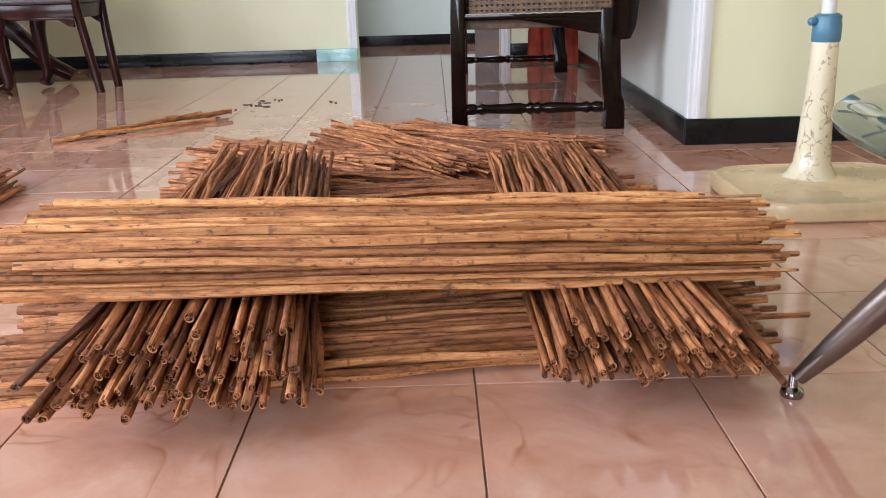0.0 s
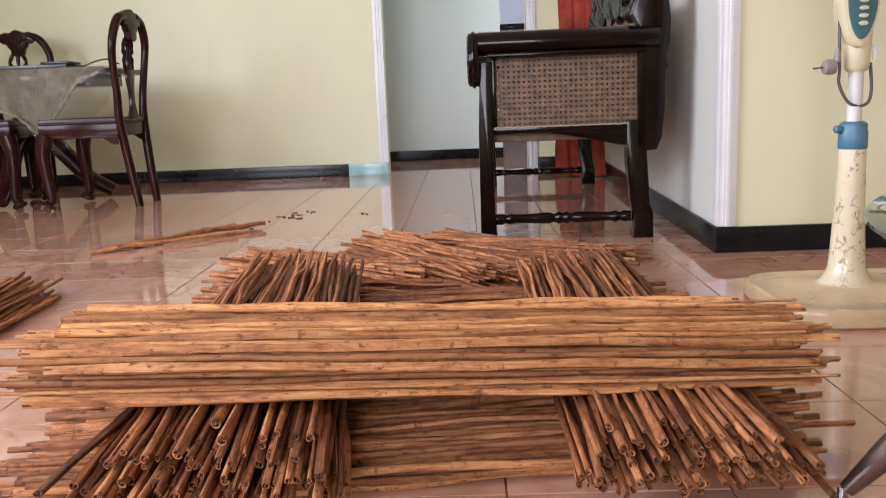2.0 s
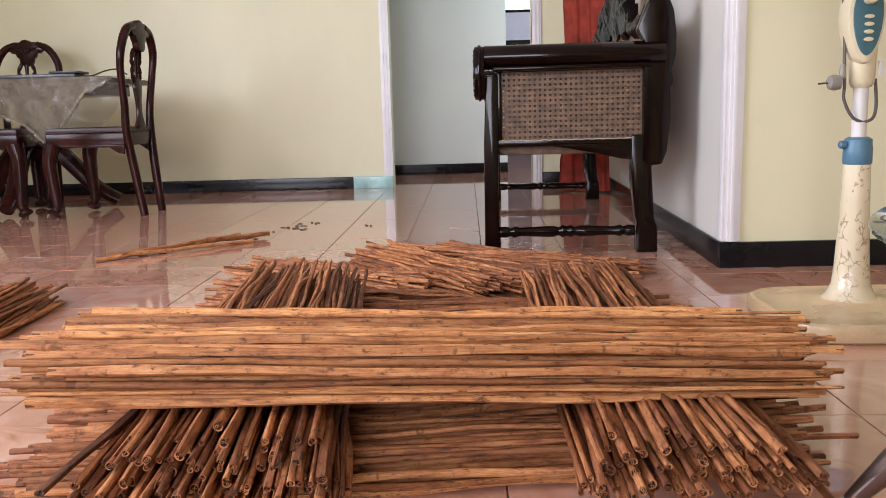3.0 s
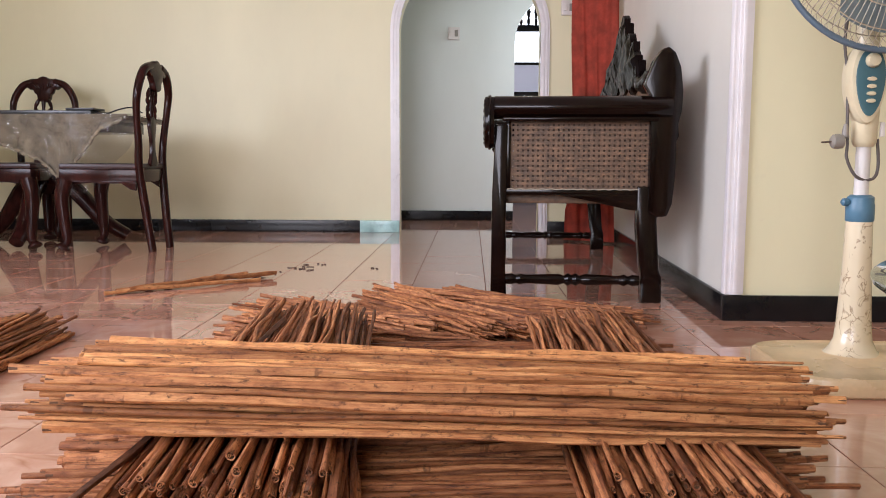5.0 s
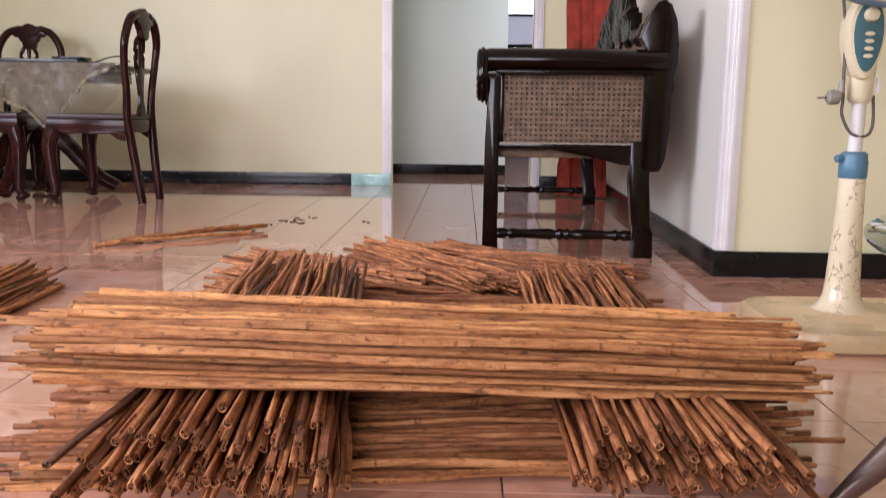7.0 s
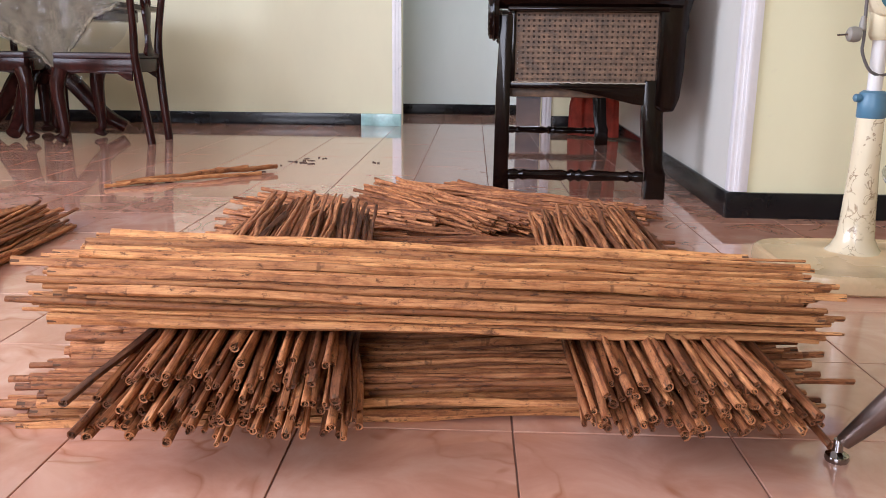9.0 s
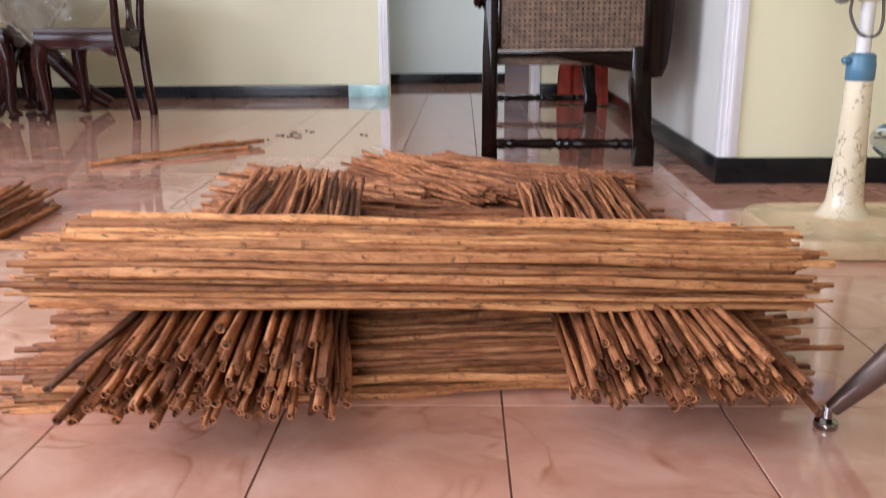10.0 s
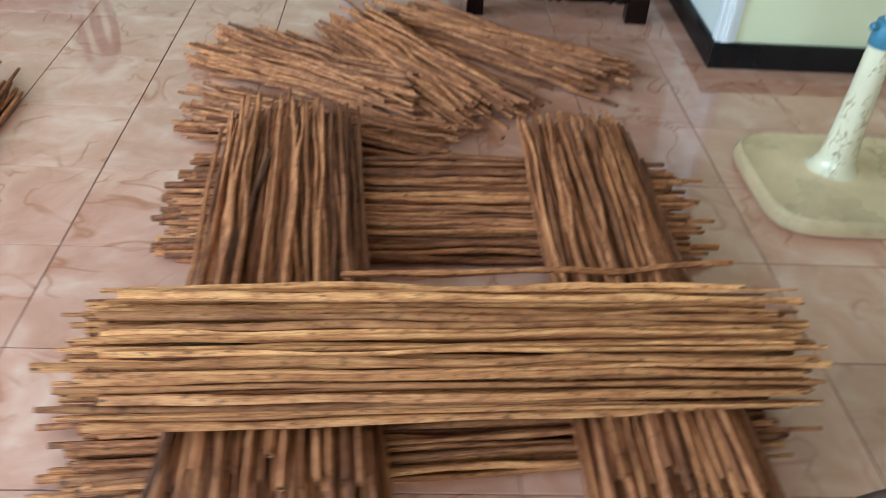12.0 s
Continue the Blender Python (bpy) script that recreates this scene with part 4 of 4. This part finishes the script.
def base_mesh():
    bm = bmesh.new()
    rings = []
    n = 48
    for k, z in ((0.975, -0.0325), (1.0, -0.027), (1.0, -0.004), (0.985, 0.008), (0.955, 0.013), (0.925, 0.009), (0.62, 0.016), (0.4, 0.020), (0.26, 0.026), (0.2, 0.034)):
        ring = []
        for i in range(n):
            a = 2 * math.pi * i / n
            e = 0.42 if k > 0.5 else 0.85
            c, s = math.cos(a), math.sin(a)
            pull = min(1, (k - 0.2) / 0.4 if k < 0.6 else 1)
            ring.append(bm.verts.new((FX + 0.036 * pull + 0.258 * k * math.copysign(abs(c) ** e, c), FY - 0.018 * pull + 0.222 * k * math.copysign(abs(s) ** e, s), z)))
        rings.append(ring)
    for a, b in zip(rings, rings[1:]):
        for i in range(n):
            bm.faces.new((a[i], a[(i + 1) % n], b[(i + 1) % n], b[i]))
    bm.faces.new(rings[0][::-1])
    bm.faces.new(rings[-1])
    return bm


part("base", base_mesh(), M_BASE, fan, "broad cream plastic base")
part("column", lathe([(0.07, 0.024), (0.058, 0.034), (0.046, 0.06), (0.0415, 0.11), (0.035, 0.24), (0.0315, 0.366)], 24, pose(FX, FY, 0)), M_ENAMEL, fan, "cream column with brown rust scrapes")
part("collar", lathe([(0.031, 0.362), (0.034, 0.366), (0.034, 0.405), (0.032, 0.41), (0.032, 0.424), (0.024, 0.43)], 24, pose(FX, FY, 0)), M_BLUEPL, fan, "blue plastic height collar")
part("collar_knob", lathe([(0.008, 0), (0.01, 0.006), (0.01, 0.014), (0.006, 0.018)], 12, pose(FX - 0.032, FY - 0.006, 0.412, 0, -90, 0)), M_BLUEPL, fan)
part("inner_tube", lathe([(0.0175, 0.42), (0.0175, 0.57)], 20, pose(FX, FY, 0)), M_WHITEPL, fan, "white inner tube")
part("neck", lathe([(0.022, 0.55), (0.026, 0.556), (0.029, 0.562), (0.032, 0.64), (0.035, 0.7)], 20, pose(FX, FY, 0)), M_CREAMPL, fan)


def oval(cx, cz, rx, rz, n=40, egg=0.18):
    return [(cx + rx * math.cos(2 * math.pi * i / n) * (1 + egg * math.sin(2 * math.pi * i / n)), cz + rz * math.sin(2 * math.pi * i / n)) for i in range(n)]


part("control_housing", slab(oval(FX - 0.014, 0.703, 0.044, 0.098), FY - 0.045, FY + 0.02, "y", 0.012), M_CREAMPL, fan)
panel = part("control_panel", slab(oval(FX - 0.014, 0.706, 0.034, 0.082), FY - 0.051, FY - 0.045, "y", 0.002), M_PANEL, fan, "teal blue control panel")
part("timer_knob", lathe([(0.017, 0), (0.018, 0.006), (0.014, 0.016), (0.004, 0.018)], 20, pose(FX - 0.014, FY - 0.051, 0.757, 90, 0, 0)), M_CREAMPL, panel)
for i in range(4):
    part("speed_button", slab(oval(FX - 0.014, 0.713 - i * 0.0175, 0.011, 0.0052, 20, 0), FY - 0.058, FY - 0.051, "y", 0.002), M_CREAMPL, panel)
part("rating_sticker", block(FX + 0.027, FX + 0.037, FY - 0.028, FY - 0.02, 0.575, 0.61, 0.001), M_WHITEPL, fan)
HC = Vector((FX + 0.003, FY - 0.09, 1.05))
part("motor_housing", lathe([(0.03, -0.14), (0.06, -0.12), (0.075, -0.06), (0.072, 0.0), (0.05, 0.02)], 24, Matrix.Translation(HC + Vector((0, 0.06, 0))) @ pose(0, 0, 0, 90, 0, 0)), M_CREAMPL, fan)
part("head_stem", rod([(FX, FY + 0.01, 0.78), (FX, FY + 0.02, 0.98)], 0.028, 14), M_CREAMPL, fan)
CR = 0.274


def guard(sign, depth):
    bm = bmesh.new()
    for i in range(96):
        a = 2 * math.pi * i / 96
        tw = 0.10
        pts = []
        for s in range(7):
            t = s / 6
            rr = 0.055 + (CR - 0.055) * t
            aa = a + tw * t
            pts.append(HC + Vector((rr * math.cos(aa), sign * depth * math.sqrt(max(0.0, 1 - t ** 3)), rr * math.sin(aa))))
        rod(pts, 0.0009, 4, bm)
    for rr in (0.055, 0.12, 0.185, 0.235):
        t = (rr - 0.055) / (CR - 0.055)
        rod([HC + Vector((rr * math.cos(2 * math.pi * i / 48), sign * depth * math.sqrt(1 - t ** 3), rr * math.sin(2 * math.pi * i / 48))) for i in range(48)], 0.0016, 6, bm, True)
    return bm


part("front_guard", guard(-1, 0.065), M_CAGE, fan, "cream wire front guard")
part("rear_guard", guard(1, 0.07), M_CAGE, fan, "cream wire rear guard")
part("guard_rim", rod([HC + Vector((CR * math.cos(2 * math.pi * i / 64), 0, CR * math.sin(2 * math.pi * i / 64))) for i in range(64)], 0.008, 8, None, True), M_RIM, fan, "dark blue-grey guard rim")
part("guard_badge", lathe([(0.052, 0), (0.055, 0.004), (0.045, 0.01), (0.004, 0.012)], 24, Matrix.Translation(HC + Vector((0, -0.064, 0))) @ pose(0, 0, 0, 90, 0, 0)), M_BLUEPL, fan)
part("hub", lathe([(0.035, 0), (0.036, 0.03), (0.025, 0.045), (0.004, 0.05)], 20, Matrix.Translation(HC) @ pose(0, 0, 0, 90, 0, 0)), M_BLADE, fan)
for b_i in range(3):
    bm = bmesh.new()
    g = []
    for i in range(9):
        t = i / 8
        rr = 0.03 + 0.205 * t
        span = 0.35 + 0.75 * math.sin(min(1, t * 1.25) * math.pi * 0.5) * (1 - 0.35 * max(0, t - 0.7) / 0.3)
        row = []
        for j in range(9):
            u = j / 8 - 0.5
            a = 2 * math.pi * b_i / 3 + 2.2 + u * span + 0.25 * t
            row.append(bm.verts.new(HC + Vector((rr * math.cos(a), -0.012 + u * 0.05 * (1 - 0.3 * t), rr * math.sin(a)))))
        g.append(row)
    for i in range(8):
        for j in range(8):
            bm.faces.new((g[i][j], g[i][j + 1], g[i + 1][j + 1], g[i + 1][j]))
    bmesh.ops.solidify(bm, geom=bm.faces[:], thickness=0.003)
    part("blade", bm, M_BLADE, fan)
part("power_cord", rod(curve_pts([(FX - 0.015, FY + 0.02, 0.80), (FX - 0.045, FY + 0.0, 0.74), (FX - 0.05, FY - 0.01, 0.67), (FX - 0.046, FY - 0.012, 0.56), (FX - 0.045, FY - 0.012, 0.52), (FX - 0.02, FY - 0.015, 0.475), (FX + 0.02, FY - 0.012, 0.47), (FX + 0.036, FY - 0.005, 0.5), (FX + 0.033, FY, 0.57)], 7), 0.0038, 8), M_CORD, fan, "grey power cord looped round the stem")
part("cord_drop", rod(curve_pts([(FX - 0.03, FY + 0.03, 0.95), (FX - 0.056, FY + 0.01, 0.82), (FX - 0.05, FY - 0.005, 0.72), (FX - 0.049, FY - 0.012, 0.6)], 7), 0.0038, 8), M_CORD, fan)
plug = part("plug", lathe([(0.008, -0.012), (0.017, -0.008), (0.019, 0.004), (0.017, 0.016), (0.008, 0.022)], 16, pose(FX - 0.066, FY - 0.012, 0.563, 0, -90, 0)), M_PLUG, fan, "grey plug hanging by the stem")
part("cord_grip", lathe([(0.004, 0), (0.009, 0.004), (0.008, 0.02), (0.005, 0.036)], 12, pose(FX - 0.052, FY - 0.012, 0.57)), M_PLUG, plug)
for dz in (-0.006, 0.006):
    part("pin", rod([(FX - 0.086, FY - 0.012 + dz, 0.563), (FX - 0.107, FY - 0.012 + dz, 0.561)], 0.0022, 8), M_CHROME, plug)

fan.matrix_world = Matrix.Translation((-0.0036, -0.0645, 0.0309)) @ Matrix.Scale(0.94, 4)

# ---------------------------------------------------------------- glass table
GX, GY, GR, GZ = 0.86, -0.38, 0.53, 0.385
gt = thing("glass_table", "round tinted glass table on curved bronze metal legs", "table")
part("glass_top", lathe([(GR - 0.004, GZ), (GR, GZ + 0.003), (GR, GZ + 0.007), (GR - 0.004, GZ + 0.01)], 96, pose(GX, GY, 0)), M_GLASS, gt, "round greenish glass top")
for i in range(3):
    a = radians(144 + 120 * i)
    d = Vector((math.cos(a), math.sin(a), 0))
    o = Vector((GX, GY, 0))
    pts = curve_pts([o + d * 0.54 + Vector((0, 0, 0.028)), o + d * 0.495 + Vector((0, 0, 0.092)), o + d * 0.445 + Vector((0, 0, 0.165)), o + d * 0.36 + Vector((0, 0, 0.285)), o + d * 0.22 + Vector((0, 0, 0.345)), o + d * 0.05 + Vector((0, 0, 0.36))], 6)
    leg = part("leg", rod(pts, [0.0105 + 0.009 * math.sin(math.pi * min(1, i2 / (len(pts) - 1) * 1.2)) for i2 in range(len(pts))], 16), M_STEEL, gt, "curved bronze-grey metal leg")
    f0 = o + d * 0.546
    part("foot", lathe([(0.014, 0.0), (0.0155, 0.004), (0.0145, 0.009), (0.007, 0.014), (0.006, 0.03)], 20, pose(f0.x, f0.y, 0)), M_CHROME, leg, "chrome levelling foot")
    part("suction_pad", lathe([(0.02, GZ - 0.008), (0.022, GZ - 0.001)], 16, pose(o.x + d.x * 0.2, o.y + d.y * 0.2, 0)), M_CHROME, leg)
part("hub", lathe([(0.07, 0.348), (0.075, 0.355), (0.075, GZ - 0.012), (0.07, GZ - 0.002)], 24, pose(GX, GY, 0)), M_STEEL, gt)

# ---------------------------------------------------------------- floor tiles
PITCH, GAP = 0.3, 0.0026


def tile_data(ix, iy):
    x0, y0 = ix * PITCH + GAP / 2, iy * PITCH + GAP / 2
    x1, y1 = x0 + PITCH - GAP, y0 + PITCH - GAP
    e = 0.0007
    v = [(x0, y0, -0.004), (x1, y0, -0.004), (x1, y1, -0.004), (x0, y1, -0.004), (x0, y0, -e), (x1, y0, -e), (x1, y1, -e), (x0, y1, -e),
         (x0 + e, y0 + e, 0), (x1 - e, y0 + e, 0), (x1 - e, y1 - e, 0), (x0 + e, y1 - e, 0)]
    f = [(8, 9, 10, 11)]
    for a, b in ((0, 4), (4, 8)):
        for i in range(4):
            f.append((a + i, a + (i + 1) % 4, b + (i + 1) % 4, b + i))
    return v, f


def tile_mesh(name, cells):
    verts, faces = [], []
    for ix, iy in cells:
        v, f = tile_data(ix, iy)
        k = len(verts)
        verts += v
        faces += [tuple(k + i for i in q) for q in f]
    me = bpy.data.meshes.new(name)
    me.from_pydata(verts, [], faces)
    me.materials.append(M_TILE)
    return me


near = [(ix, iy) for ix in range(-6, 5) for iy in range(-3, 12)]
shared = tile_mesh("tile", [(0, 0)])
for ix, iy in near:
    t = new("tile", shared)
    t.location = (ix * PITCH, iy * PITCH, rng.uniform(-0.0003, 0.0003))
    t.parent = floor
done = set(near)
rest = [(ix, iy) for ix in range(-12, 10) for iy in range(-11, 29) if (ix, iy) not in done]
far_tiles = new("tile", tile_mesh("tile", rest))
far_tiles.parent = floor
tagged(far_tiles, kind="stuff")
